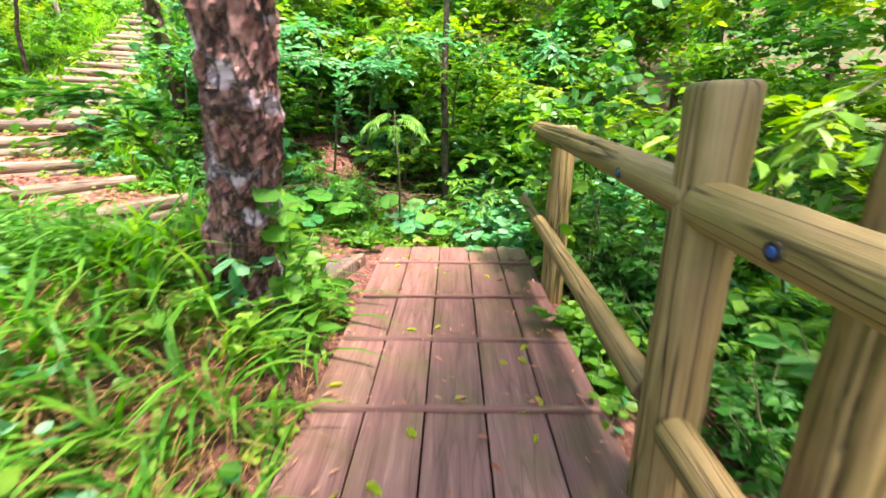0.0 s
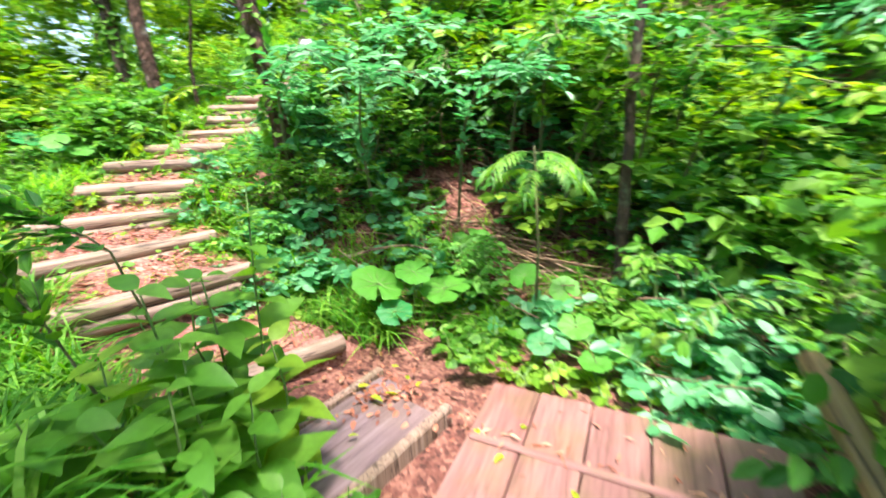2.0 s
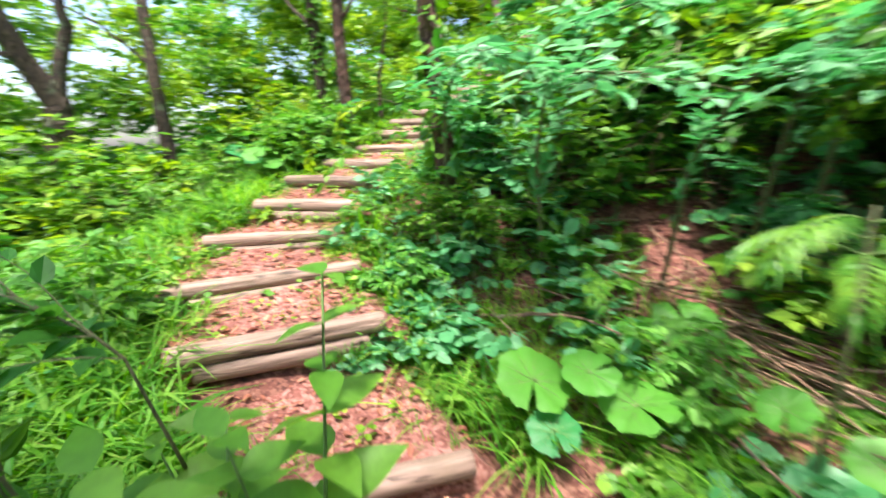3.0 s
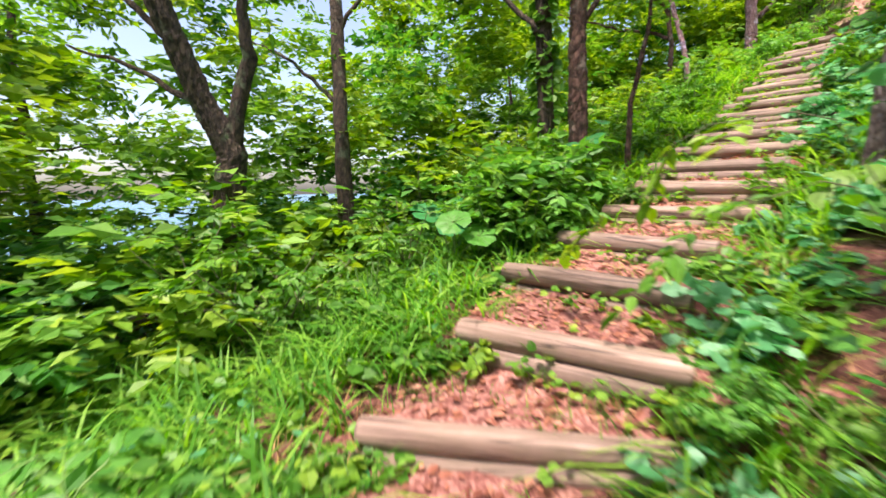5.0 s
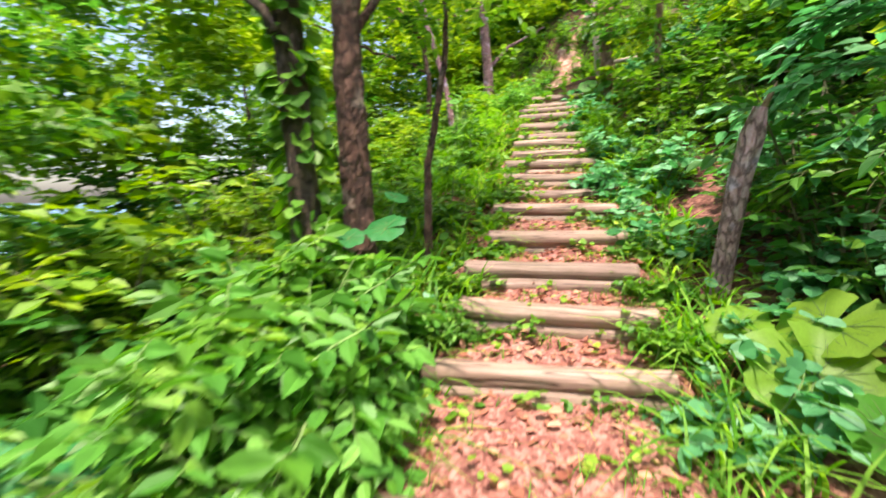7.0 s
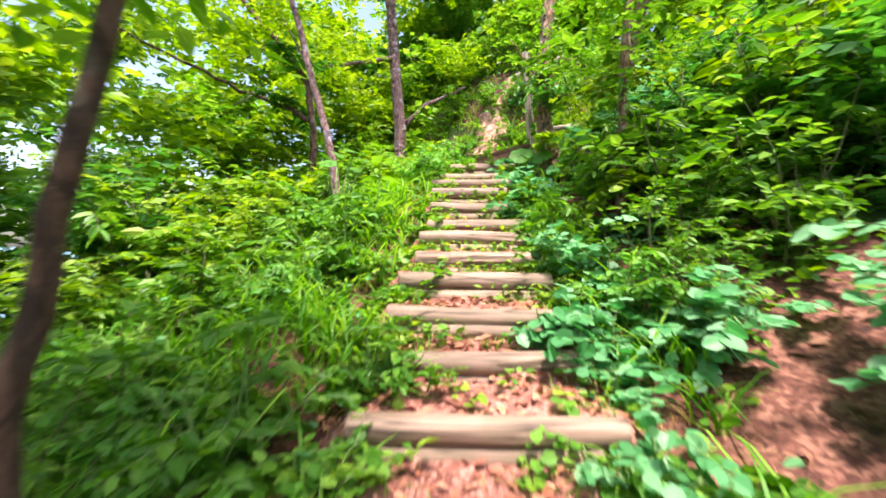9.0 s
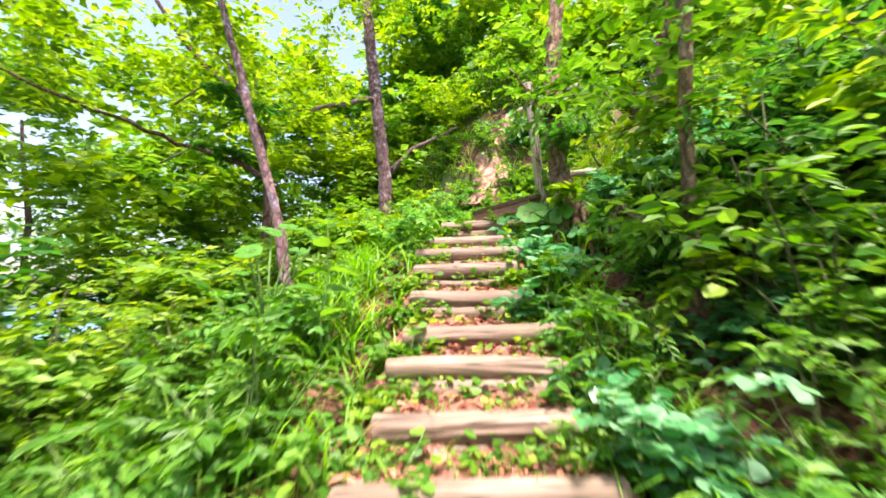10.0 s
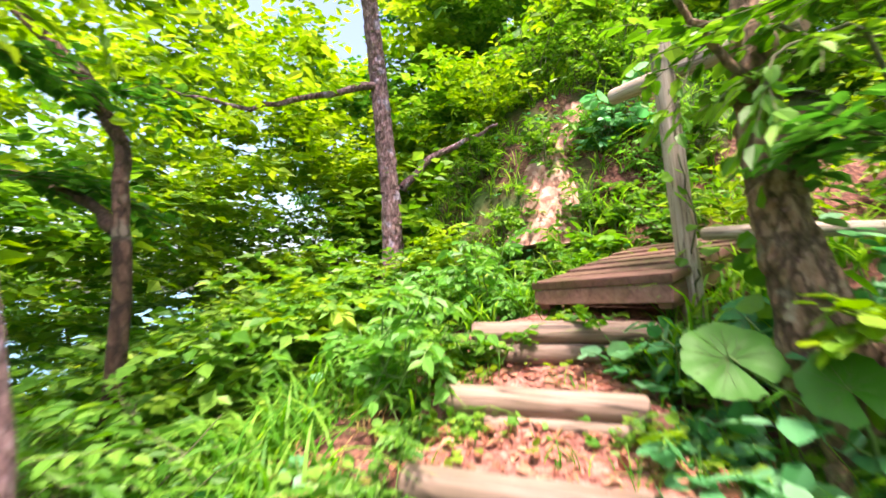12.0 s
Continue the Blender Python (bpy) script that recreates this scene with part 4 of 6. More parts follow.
    while len(boughs) < n + 11:
        x, y = rng.uniform(0.2, 1.7), rng.uniform(-2.2, 1.6)
        boughs.append((rng.choice(["mid", "lime"]), x, y, rng.uniform(4.0, 6.0), rng.uniform(.9, 1.3)))
    n = len(boughs)
    while len(boughs) < n + 75:
        x, y = rng.uniform(-14, -3.5), rng.uniform(16.3, 23)
        boughs.append((rng.choice(["lime", "mid", "mid"]), x, y, ground_z(x, y) + rng.uniform(.6, 5.5), rng.uniform(1.1, 1.8)))
    n = len(boughs)
    while len(boughs) < n + 34:
        x, y = rng.uniform(-23, -13), rng.uniform(9, 22)
        boughs.append((rng.choice(["mid", "lime", "mid"]), x, y, rng.uniform(5.0, 9.5), rng.uniform(1.4, 2.1)))
    n = len(boughs)
    while len(boughs) < n + 30:
        x, y = rng.uniform(-13.5, -8), rng.uniform(16.5, 21)
        boughs.append((rng.choice(["mid", "lime", "deep"]), x, y, rng.uniform(8.5, 13.5), rng.uniform(1.2, 1.8)))
    n = len(boughs)
    while len(boughs) < n + 26:
        x, y = rng.uniform(-5.2, -2.6), rng.uniform(13.6, 16.6)
        boughs.append((rng.choice(["lime", "mid", "mid"]), x, y, ground_z(x, y) + rng.uniform(.4, 3.4), rng.uniform(.8, 1.3)))
    foliage_mass("canopy", "light leafy boughs of the woodland canopy, with unseen ones added to shade the boardwalk", boughs)


woods()


# ---- large-leaved and tall plants ----
def leaf_disc(seed, mat):
    """A round, lobed, shallow-cupped leaf with a notch at the stalk; unit radius."""
    rng = np.random.default_rng(seed)
    n = 45
    V = [(0, 0, -0.1)]
    F = []
    rings = (0.25, 0.5, 0.75, 0.9, 1.0)
    for ring, rr in enumerate(rings):
        for k in range(n + 1):
            a = math.radians(-172) + math.radians(344) * k / n
            r = rr * (1 + (0.05 * math.sin(a * 7 + seed) + 0.03 * math.sin(a * 17) + rng.normal(0, 0.012) if ring > 2 else 0))
            r *= 1 - 0.18 * max(0, abs(a) - 2.55)
            V.append((r * math.cos(a), r * math.sin(a), disc_z(a, rr, seed)))
    m = n + 1
    for k in range(n):
        F.append((0, 1 + k, 2 + k))
        for g in range(len(rings) - 1):
            F.append((1 + g * m + k, 1 + (g + 1) * m + k, 2 + (g + 1) * m + k, 2 + g * m + k))
    return mesh_of("leaf", V, F, mat, smooth=True)


def disc_z(a, rr, seed):
    return -0.1 * (1 - rr) + 0.06 * rr * math.sin(2 * a + seed) - 0.2 * max(0, rr - 0.65) + 0.045 * rr * abs(math.sin(a * 4.5 + .7))


def leaf_veins(seed):
    """Raised ribs that fan out from the stalk of a round leaf."""
    pieces = []
    for k in range(7):
        a = (k - 3) * 2 * math.pi / 9
        line = [np.array((q * math.cos(a), q * math.sin(a), disc_z(a, q, seed) + .008)) for q in (0.02, .3, .6, .9)]
        pieces.append(tube(line, [.016, .012, .008, .003], 5))
        for sg in (1, -1):
            c = a + sg * .3
            pieces.append(tube([line[1], np.array((.72 * math.cos(c), .72 * math.sin(c), disc_z(c, .72, seed) + .008))], [.008, .003], 4))
    v, f = merge(pieces)
    return mesh_of("venation", v, f, GREENSTEM, smooth=True)


DISC_KINDS = [(i, LEAF_ROUND) for i in range(3)] + [(i, LEAF_LIME) for i in range(2)] + [(i, LEAF_BROAD) for i in range(2)]
DISCS = [leaf_disc(i, m) for i, m in DISC_KINDS]
VEINS = [leaf_veins(i) for i in range(3)]


def butterbur(heads, base, seed, label, kinds=(0, 1, 2, 3, 5), upright=0.5):
    """Large round leaves on stalks from one root; heads: x, y, z, radius."""
    rng = np.random.default_rng(seed)
    bz = ground_z(*base)
    t = thing("butterbur", pose(base[0], base[1], bz), label, "large-leaved plant", "large round-leaved plants")
    for k, (x, y, z, r) in enumerate(heads):
        o = np.array([base[0], base[1], bz])
        top = np.array([x, y, z - 0.1 * r]) - o
        mid = top * np.array([0.35, 0.35, 0.6])
        v, f = tube([np.array([0, 0, -0.05]), mid, top], [0.009, 0.007, 0.005], 6)
        part("stalk", mesh_of("stalk", v, f, GREENSTEM, smooth=True), t)
        lf = part("leaf", DISCS[kinds[k % len(kinds)]], t)
        part("venation", VEINS[DISC_KINDS[kinds[k % len(kinds)]][0]], lf, "pale ribs of the leaf")
        _, _, i = lateral(x, y)
        b = ND[max(0, i - 12)]
        face = Vector((b[0] - x, b[1] - y, 0)).normalized() * upright + Vector((rng.normal(0, .2), rng.normal(0, .2), 1))
        lf.matrix_basis = Matrix.Translation(top) @ face.to_track_quat("Z", "Y").to_matrix().to_4x4() @ pose(0, 0, 0, 0, 0, rng.uniform(0, 360)) @ Matrix.Diagonal((r, r, r, 1))


RB = "broad round green leaves on tall stalks beside the path"
butterbur([(-1.63, 4.53, 0.63, .2), (-1.22, 4.86, 0.52, .19), (-1.42, 4.72, 0.68, .15), (-1.8, 4.75, 0.5, .14), (-1.45, 4.45, .45, .13)], (-1.45, 4.75), 1, RB)
butterbur([(-1.32, 5.83, 0.62, .22), (-1.6, 5.6, .6, .16)], (-1.4, 5.75), 2, RB)
butterbur([(-4.40, 6.76, 1.93, .25), (-4.67, 7.06, 2.0, .14), (-4.35, 7.0, 2.08, .21), (-4.2, 6.6, 1.8, .18), (-4.62, 6.75, 1.72, .13)], (-4.35, 6.85), 3, RB, (3, 4, 3, 0, 4))
butterbur([(-6.23, 4.97, 1.88, .13), (-5.79, 4.66, 1.76, .13), (-6.05, 4.75, 1.68, .12), (-5.75, 4.85, 1.65, .13), (-6.5, 4.7, 1.8, .16)], (-6.1, 4.8), 4, RB, (5, 0, 6, 1))
butterbur([(-6.44, 6.46, 2.46, .13), (-6.5, 6.63, 2.64, .08), (-6.6, 6.3, 2.4, .1)], (-6.58, 6.45), 5, RB, (5, 6))
butterbur([(-8.1, 10.04, 4.13, .11), (-8.12, 10.27, 4.08, .075), (-8.3, 10.02, 4.12, .08), (-8.14, 9.7, 3.95, .085), (-8.25, 9.82, 4.04, .07), (-8.2, 10.18, 3.98, .07), (-8.03, 9.55, 3.82, .065)], (-8.22, 9.92), 9, "broad fresh green leaves on stalks above the slope", (0, 1, 2), 0.5)
butterbur([(-6.93, 11.92, 4.41, 0.15), (-6.65, 11.87, 4.35, 0.12), (-6.82, 12.48, 4.50, 0.13), (-6.68, 12.14, 4.40, 0.12)], (-6.55, 11.99), 6, RB, (0, 1, 5, 3), 1.5)
butterbur([(-0.2, 4.75, 0.4, .12), (0.1, 4.62, 0.36, .11), (-0.05, 4.5, .3, .1), (0.35, 4.7, .38, .1), (-0.4, 4.55, .33, .09)], (0.0, 4.62), 7, "cluster of round bright leaves at the end of the boardwalk")
butterbur([(-0.7, 5.35, .5, .13), (-0.35, 5.25, .45, .12)], (-0.5, 5.4), 8, RB)


def tall_weed(base, tip, leaf, seed, pairs=5, mat=None, label="tall weed with paired broad green leaves", start=0.35):
    """One upright stalk with opposite leaves, each its own part."""
    rng = np.random.default_rng(seed)
    bz = ground_z(*base)
    o = np.array([base[0], base[1], bz])
    top = np.array(tip) - o
    t = thing("tall_weed", pose(*o), label, "tall weed", "tall broad-leaved weeds")
    c = np.array([(0, 0, -0.04), top * 0.33 + rng.normal(0, .02, 3), top * 0.66 + rng.normal(0, .02, 3), top])
    v, f = tube(c, [0.008, 0.007, 0.005, 0.003], 6)
    part("stalk", mesh_of("stalk", v, f, GREENSTEM, smooth=True), t)
    for k in range(pairs):
        s = start + (1 - start) * k / (pairs - 1)
        p = np.array([np.interp(s * 3, [0, 1, 2, 3], c[:, i]) for i in range(3)])
        az = k * 1.57 + rng.uniform(-.4, .4)
        for sgn in (1, -1):
            L = leaf * 1.4 * (1.1 - 0.55 * max(0, s - 0.6) / 0.4) * rng.uniform(0.8, 1.15)
            w = np.array([[math.cos(az) * sgn, math.sin(az) * sgn, rng.uniform(-.1, .5)]])
            n = 9
            us = np.linspace(0, 1, n)
            half = 0.3 * np.sin(math.pi * us ** 0.75) * (1 - 0.25 * us) + 0.004
            prof = [(u, 0, -0.22 * u * u) for u in us] + [(u, h, -0.22 * u * u + 0.25 * h) for u, h in zip(us, half)] + [(u, -h, -0.22 * u * u + 0.25 * h) for u, h in zip(us, half)]
            tri = np.array([(i, i + 1, n + i + 1, n + i) for i in range(n - 1)] + [(i + 1, i, 2 * n + i, 2 * n + i + 1) for i in range(n - 1)])
            v, f = leaves([p], w, [L], (np.array(prof), tri), rng, 0.25)
            part("leaf", mesh_of("leaf", v, f, mat or LEAF_MID, smooth=True), t)


tall_weed((-1.46, 2.9), (-1.45, 2.83, 1.24), 0.17, 1)
tall_weed((-1.42, 3.08), (-1.44, 3.05, 1.2), 0.17, 2)
tall_weed((-1.44, 3.25), (-1.43, 3.32, 1.52), 0.16, 3, 9, LEAF_MID, start=.25)
tall_weed((-1.2, 2.75), (-1.22, 2.72, 0.98), 0.16, 4)
tall_weed((-1.05, 2.6), (-1.0, 2.62, 0.85), 0.15, 5)
tall_weed((-1.35, 2.6), (-1.38, 2.55, 0.95), 0.15, 6)
tall_weed((-0.86, 2.72), (-0.82, 2.74, 0.72), 0.13, 7)
tall_weed((-0.95, 2.35), (-0.78, 2.42, 0.8), 0.12, 8)
tall_weed((-1.7, 3.0), (-1.75, 2.95, 1.05), 0.15, 9)
tall_weed((-0.78, 2.2), (-0.72, 2.25, 0.66), 0.11, 10)
for k, (x, y, h) in enumerate([(-1.6, 2.75, 1.0), (-1.3, 2.88, 1.05), (-1.15, 2.95, .85), (-1.55, 3.12, 1.15), (-1.3, 3.2, .9), (-1.5, 2.5, .95)]):
    tall_weed((x, y), (x + .03 * (-1) ** k, y - .03, h), .15 + .02 * (k % 3), 40 + k, 6, LEAF_LIME if k % 4 == 0 else LEAF_MID, start=.25)
tall_weed((-7.75, 9.9), (-7.72, 9.93, 4.1), 0.17, 13, 5)
tall_weed((-0.95, 0.62), (-0.92, 0.66, 0.68), 0.13, 14, 4, LEAF_LIME)
tall_weed((-1.1, 0.72), (-1.12, 0.7, 0.8), 0.14, 15, 4, LEAF_BLUE)


def bough(points, leaf, n, mat, seed, label, r=0.012, name="bough", category="branch", shape=OVATE, side_len=0.35):
    """A leafy branch reaching in from the side."""
    rng = np.random.default_rng(seed)
    pts = np.array(points, float)
    o = pts[0].copy()
    t = thing(name, pose(*o), label, category)
    tt = np.linspace(0, 1, 14)
    fine = np.stack([np.interp(tt, np.linspace(0, 1, len(pts)), pts[:, i]) for i in range(3)], 1) - o
    v, f = tube(fine, np.linspace(r, r * 0.2, 14), 6)
    part("branch", mesh_of("branch", v, f, STEM, smooth=True), t)
    lp, lw, wood = [], [], []
    for k in range(n):
        s = rng.integers(4, 14)
        d = fine[min(s, 13)] - fine[s - 1]
        d /= np.linalg.norm(d)
        sd = np.cross(d, (0, 0, 1)) * rng.choice([-1, 1])
        c = curve_points(fine[s - 1], d + sd * rng.uniform(0.3, 1.2) + np.array([0, 0, rng.uniform(-.3, .3)]), side_len * rng.uniform(.5, 1.1), 4, rng, .12, droop=.05)
        wood.append(tube(c, np.linspace(0.003, 0.0012, 5), 3, caps=False))
        for j in range(6):
            a = min(3, int(j * 0.7))
            dd = c[a + 1] - c[a]
            sv = np.cross(dd, (0, 0, 1)) * (1 if j % 2 else -1)
            lp.append(c[a] + dd * rng.uniform(0, 1))
            lw.append(dd * 0.8 + sv + rng.normal(0, .01, 3))
    v, f = merge(wood)
    part("twig", mesh_of("twig", v, f, STEM), t)["kind"] = "stuff"
    v, f = leaves(np.array(lp), np.array(lw), leaf * rng.uniform(.65, 1.2, len(lp)), shape, rng, .3)
    part("foliage", mesh_of("foliage", v, f, mat), t)


bough([(-3.7, 5.75, 1.6), (-3.95, 5.4, 2.25), (-4.22, 5.05, 2.2), (-4.45, 4.85, 1.85), (-4.55, 4.75, 1.7)], 0.11, 6, LEAF_LIME, 1, "low bough with yellow-green leaves over the steps", .004)
bough([(-3.6, 5.7, 1.4), (-3.85, 5.35, 2.0), (-4.1, 5.05, 1.85), (-4.25, 4.9, 1.65)], 0.12, 6, LEAF_MID, 2, "low bough with fresh green leaves over the steps", .004)
BB = "layered bough with broad bluish-green leaves"
bough([(-2.3, 5.6, 0.7), (-2.2, 5.3, 1.7), (-1.8, 4.8, 2.15), (-1.2, 4.5, 2.05)], 0.115, 34, LEAF_BLUE, 3, BB, .02, side_len=.5)
bough([(-1.6, 6.1, 0.6), (-1.4, 5.8, 1.7), (-1.0, 5.3, 2.15), (-0.5, 5.0, 2.05)], 0.115, 34, LEAF_BLUE, 4, BB, .02, side_len=.5)
bough([(-3.2, 5.4, 1.2), (-3.0, 5.2, 2.1), (-2.5, 4.9, 2.4), (-2.0, 4.6, 2.25)], 0.12, 30, LEAF_BLUE, 5, BB, .02, side_len=.5)
bough([(-2.6, 6.2, 0.9), (-2.4, 5.9, 2.0), (-1.9, 5.4, 2.5), (-1.3, 5.0, 2.45)], 0.115, 34, LEAF_BLUE, 13, BB, .02, side_len=.55)
bough([(-1.2, 6.6, 0.8), (-1.0, 6.2, 2.0), (-.5, 5.8, 2.5), (0.1, 5.5, 2.4)], 0.11, 34, LEAF_BLUE, 14, BB, .02, side_len=.55)
bough([(0.4, 6.6, 0.6), (0.6, 6.2, 1.7), (0.9, 5.7, 2.0), (1.3, 5.2, 1.8)], 0.11, 34, LEAF_LIME, 15, "layered bough with broad light green leaves", .02, side_len=.55)
bough([(-0.6, 6.3, 0.6), (-0.3, 6.0, 1.8), (0.3, 5.6, 2.2), (0.9, 5.4, 2.1)], 0.11, 30, LEAF_MID, 6, "layered bough with broad green leaves", .02, side_len=.5)
bough([(-3.4, 7.8, 2.4), (-3.7, 7.6, 3.6), (-4.1, 7.4, 3.9), (-4.6, 7.2, 3.75)], 0.12, 30, LEAF_BLUE, 7, BB, .02, side_len=.5)
bough([(-3.6, 7.75, 2.9), (-4.0, 7.72, 3.5), (-4.3, 7.75, 3.55), (-4.52, 7.8, 3.42)], 0.13, 20, LEAF_BLUE, 90, "bough with broad bluish-green leaves above the dead trunk", .01, side_len=.32)
bough([(-3.5, 7.5, 2.5), (-3.95, 7.5, 3.05), (-4.2, 7.53, 2.95), (-4.4, 7.55, 2.75)], 0.12, 14, LEAF_BLUE, 91, "bough with broad bluish-green leaves above the dead trunk", .009, side_len=.28)
for k, (x, y) in enumerate(((-1.9, 6.3), (-1.2, 6.7), (-.4, 6.9), (.4, 6.6), (1.1, 6.2), (-.9, 6.2), (.1, 6.1))):
    bough([(x, y + .7, .9), (x + .1, y + .3, 2.1), (x + .25, y - .2, 2.45 + .1 * (k % 3)), (x + .4, y - .7, 2.2 + .1 * (k % 2))], .115, 30, (LEAF_DEEP, LEAF_BLUE, LEAF_MID)[k % 3], 100 + k, "leafy bough overhanging the dark bank", .018, side_len=.5)
bough([(-6.4, 12.5, 5.6), (-6.7, 12.3, 5.75), (-6.95, 12.1, 5.6), (-7.05, 12.0, 5.3)], 0.09, 9, LEAF_MID, 60, "leafy bough hanging by the upper fence", .012)
bough([(-6.3, 12.2, 5.0), (-6.5, 12.0, 5.5), (-6.75, 11.85, 5.4), (-6.85, 11.8, 5.1)], 0.09, 9, LEAF_MID, 61, "leafy bough hanging by the upper fence", .012)
bough([(1.6, 4.6, 0.3), (1.4, 4.2, 1.3), (1.1, 3.8, 1.55), (0.85, 3.5, 1.45)], 0.105, 26, LEAF_MID, 9, "climbing vine with round leaves on the fence end", .012, shape=ROUND, side_len=.35)
bough([(1.5, 4.3, -0.2), (1.15, 3.9, 0.6), (1.0, 3.6, 1.0), (0.98, 3.45, 1.2)], 0.12, 22, LEAF_MID, 10, "climbing vine with round leaves on the fence end", .012, shape=ROUND, side_len=.3)
for k in range(7):
    y = 0.9 + k * 0.65
    bough([(2.6 + .3 * (k % 3), y, 0.0), (2.3, y + .1, 1.2), (1.8, y + .15, 1.55 + .12 * (k % 2)), (1.3 + .1 * (k % 2), y + .2, 1.35)], 0.12, 24, LEAF_LIME if k % 3 else LEAF_MID, 20 + k, "bright leafy bough beyond the log fence", .014, side_len=.45)

bough([(-6.09, 12.55, 5.18), (-6.30, 12.29, 5.55), (-6.61, 12.16, 5.53), (-6.86, 12.25, 5.41)], 0.1, 18, LEAF_MID, 70, "leafy bough reaching across by the upper fence", .012, side_len=0.4)
bough([(-6.12, 12.28, 5.40), (-6.35, 12.12, 5.71), (-6.67, 12.01, 5.64), (-7.05, 12.13, 5.71)], 0.1, 18, LEAF_MID, 71, "leafy bough reaching across by the upper fence", .012, side_len=0.4)
bough([(-6.30, 12.04, 4.77), (-6.43, 11.95, 5.05), (-6.59, 11.87, 5.12), (-6.70, 12.01, 5.09)], 0.1, 26, LEAF_DEEP, 72, "leafy bough reaching across by the upper fence", .012, side_len=0.35)
bough([(-10.11, 10.42, 5.57), (-9.96, 10.68, 5.89), (-9.92, 11.05, 5.79), (-9.87, 11.65, 5.87)], 0.12, 34, LEAF_DEEP, 73, "dark leafy bough over the sea slope", .012, side_len=0.5)
bough([(-10.42, 10.48, 5.03), (-10.32, 10.82, 5.32), (-10.21, 11.25, 5.33), (-10.21, 11.87, 5.04)], 0.12, 34, LEAF_DEEP, 74, "dark leafy bough over the sea slope", .012, side_len=0.5)
bough([(-1.74, 3.00, 0.95), (-1.75, 2.92, 1.35), (-1.93, 2.67, 1.59), (-2.09, 2.42, 1.57)], 0.1, 30, LEAF_DEEP, 75, "leafy bough in the shade beside the boardwalk", .006, side_len=0.35)
bough([(-1.71, 2.75, 0.76), (-1.74, 2.67, 1.15), (-1.86, 2.60, 1.39), (-2.05, 2.45, 1.36)], 0.1, 24, LEAF_MID, 76, "leafy bough in the shade beside the boardwalk", .006, side_len=0.3)

bough([(-5.09, 11.20, 3.82), (-5.39, 10.99, 4.21), (-5.69, 10.88, 4.17), (-5.98, 10.94, 3.97)], 0.1, 34, LEAF_MID, 80, "sunlit leafy bough hanging over the hillside", .008, shape=OVATE, side_len=0.4)
bough([(-5.28, 10.68, 3.48), (-5.47, 10.59, 3.78), (-5.69, 10.46, 3.78), (-5.88, 10.48, 3.60)], 0.09, 34, LEAF_LIME, 81, "sunlit leafy bough hanging over the hillside", .008, shape=ROUND, side_len=0.35)
bough([(-5.11, 11.27, 4.49), (-5.44, 11.08, 4.86), (-5.77, 11.06, 4.86), (-6.19, 11.25, 4.75)], 0.09, 40, LEAF_LIME, 82, "sunlit leafy bough hanging over the hillside", .008, shape=OVATE, side_len=0.45)
bough([(-3.79, 7.87, 2.92), (-4.11, 7.73, 3.28), (-4.39, 7.70, 3.27), (-4.68, 7.86, 3.11)], 0.11, 34, LEAF_BLUE, 83, "sunlit leafy bough hanging over the hillside", .008, shape=OVATE, side_len=0.45)
bough([(-3.79, 7.63, 2.44), (-4.07, 7.55, 2.73), (-4.29, 7.51, 2.78), (-4.50, 7.65, 2.63)], 0.1, 30, LEAF_MID, 84, "sunlit leafy bough hanging over the hillside", .008, shape=OVATE, side_len=0.4)
bough([(-6.35, 11.93, 4.33), (-6.49, 11.90, 4.48), (-6.58, 11.82, 4.55), (-6.65, 11.84, 4.50)], 0.08, 14, LEAF_LIME, 85, "bright twig with round leaves beside the steps", .008, shape=ROUND, side_len=0.2)


def vine(line, n, leaf, mat, seed, label, spread=.1, shape=ROUND):
    """A climbing stem with round leaves held off what it climbs."""
    rng = np.random.default_rng(seed)
    P = np.array(line, float)
    o = P[0].copy()
    t = thing("vine", pose(*o), label, "climbing plant")
    tt = np.linspace(0, 1, 24)
    fine = np.stack([np.interp(tt, np.linspace(0, 1, len(P)), P[:, i]) for i in range(3)], 1) - o + rng.normal(0, .012, (24, 3))
    v, f = tube(fine, np.linspace(.007, .003, 24), 5)
    part("stem", mesh_of("stem", v, f, STEM, smooth=True), t)
    s = rng.uniform(0, 1, n)
    p = np.stack([np.interp(s, tt, fine[:, i]) for i in range(3)], 1) + rng.normal(0, spread, (n, 3))
    w = rng.normal(0, 1, (n, 3)) * np.array([1, 1, .4]) + np.array([-.3, -.6, -.5])
    v, f = leaves(p, w, leaf * rng.uniform(.6, 1.25, n), shape, rng, .6)
    part("foliage", mesh_of("foliage", v, f, mat), t)["kind"] = "stuff"


VF = "climbing vine with round green leaves on the fence end"
vine([(1.05, 3.6, -.3), (1.0, 3.4, .4), (.9, 3.3, 1.0), (.86, 3.45, 1.45), (.8, 3.75, 1.5)], 150, .105, LEAF_MID, 1, VF, .11)
vine([(1.1, 3.5, -.3), (1.1, 3.7, .8), (1.2, 3.8, 1.5), (1.3, 3.5, 1.8), (1.35, 3.1, 1.7)], 130, .105, LEAF_DEEP, 2, VF, .16)
vine([(-7.0, 12.8, 4.5), (-6.98, 12.76, 5.0), (-7.05, 12.72, 5.5), (-7.08, 12.68, 6.0)], 46, .085, LEAF_MID, 5, "leafy vine climbing the pale fence post", .07)
vine([(-.86, 2.15, .45), (-.82, 2.0, .8), (-.78, 1.95, 1.15), (-.74, 1.85, 1.5)], 26, .11, LEAF_MID, 3, "vine climbing the side of the thick trunk", .04)
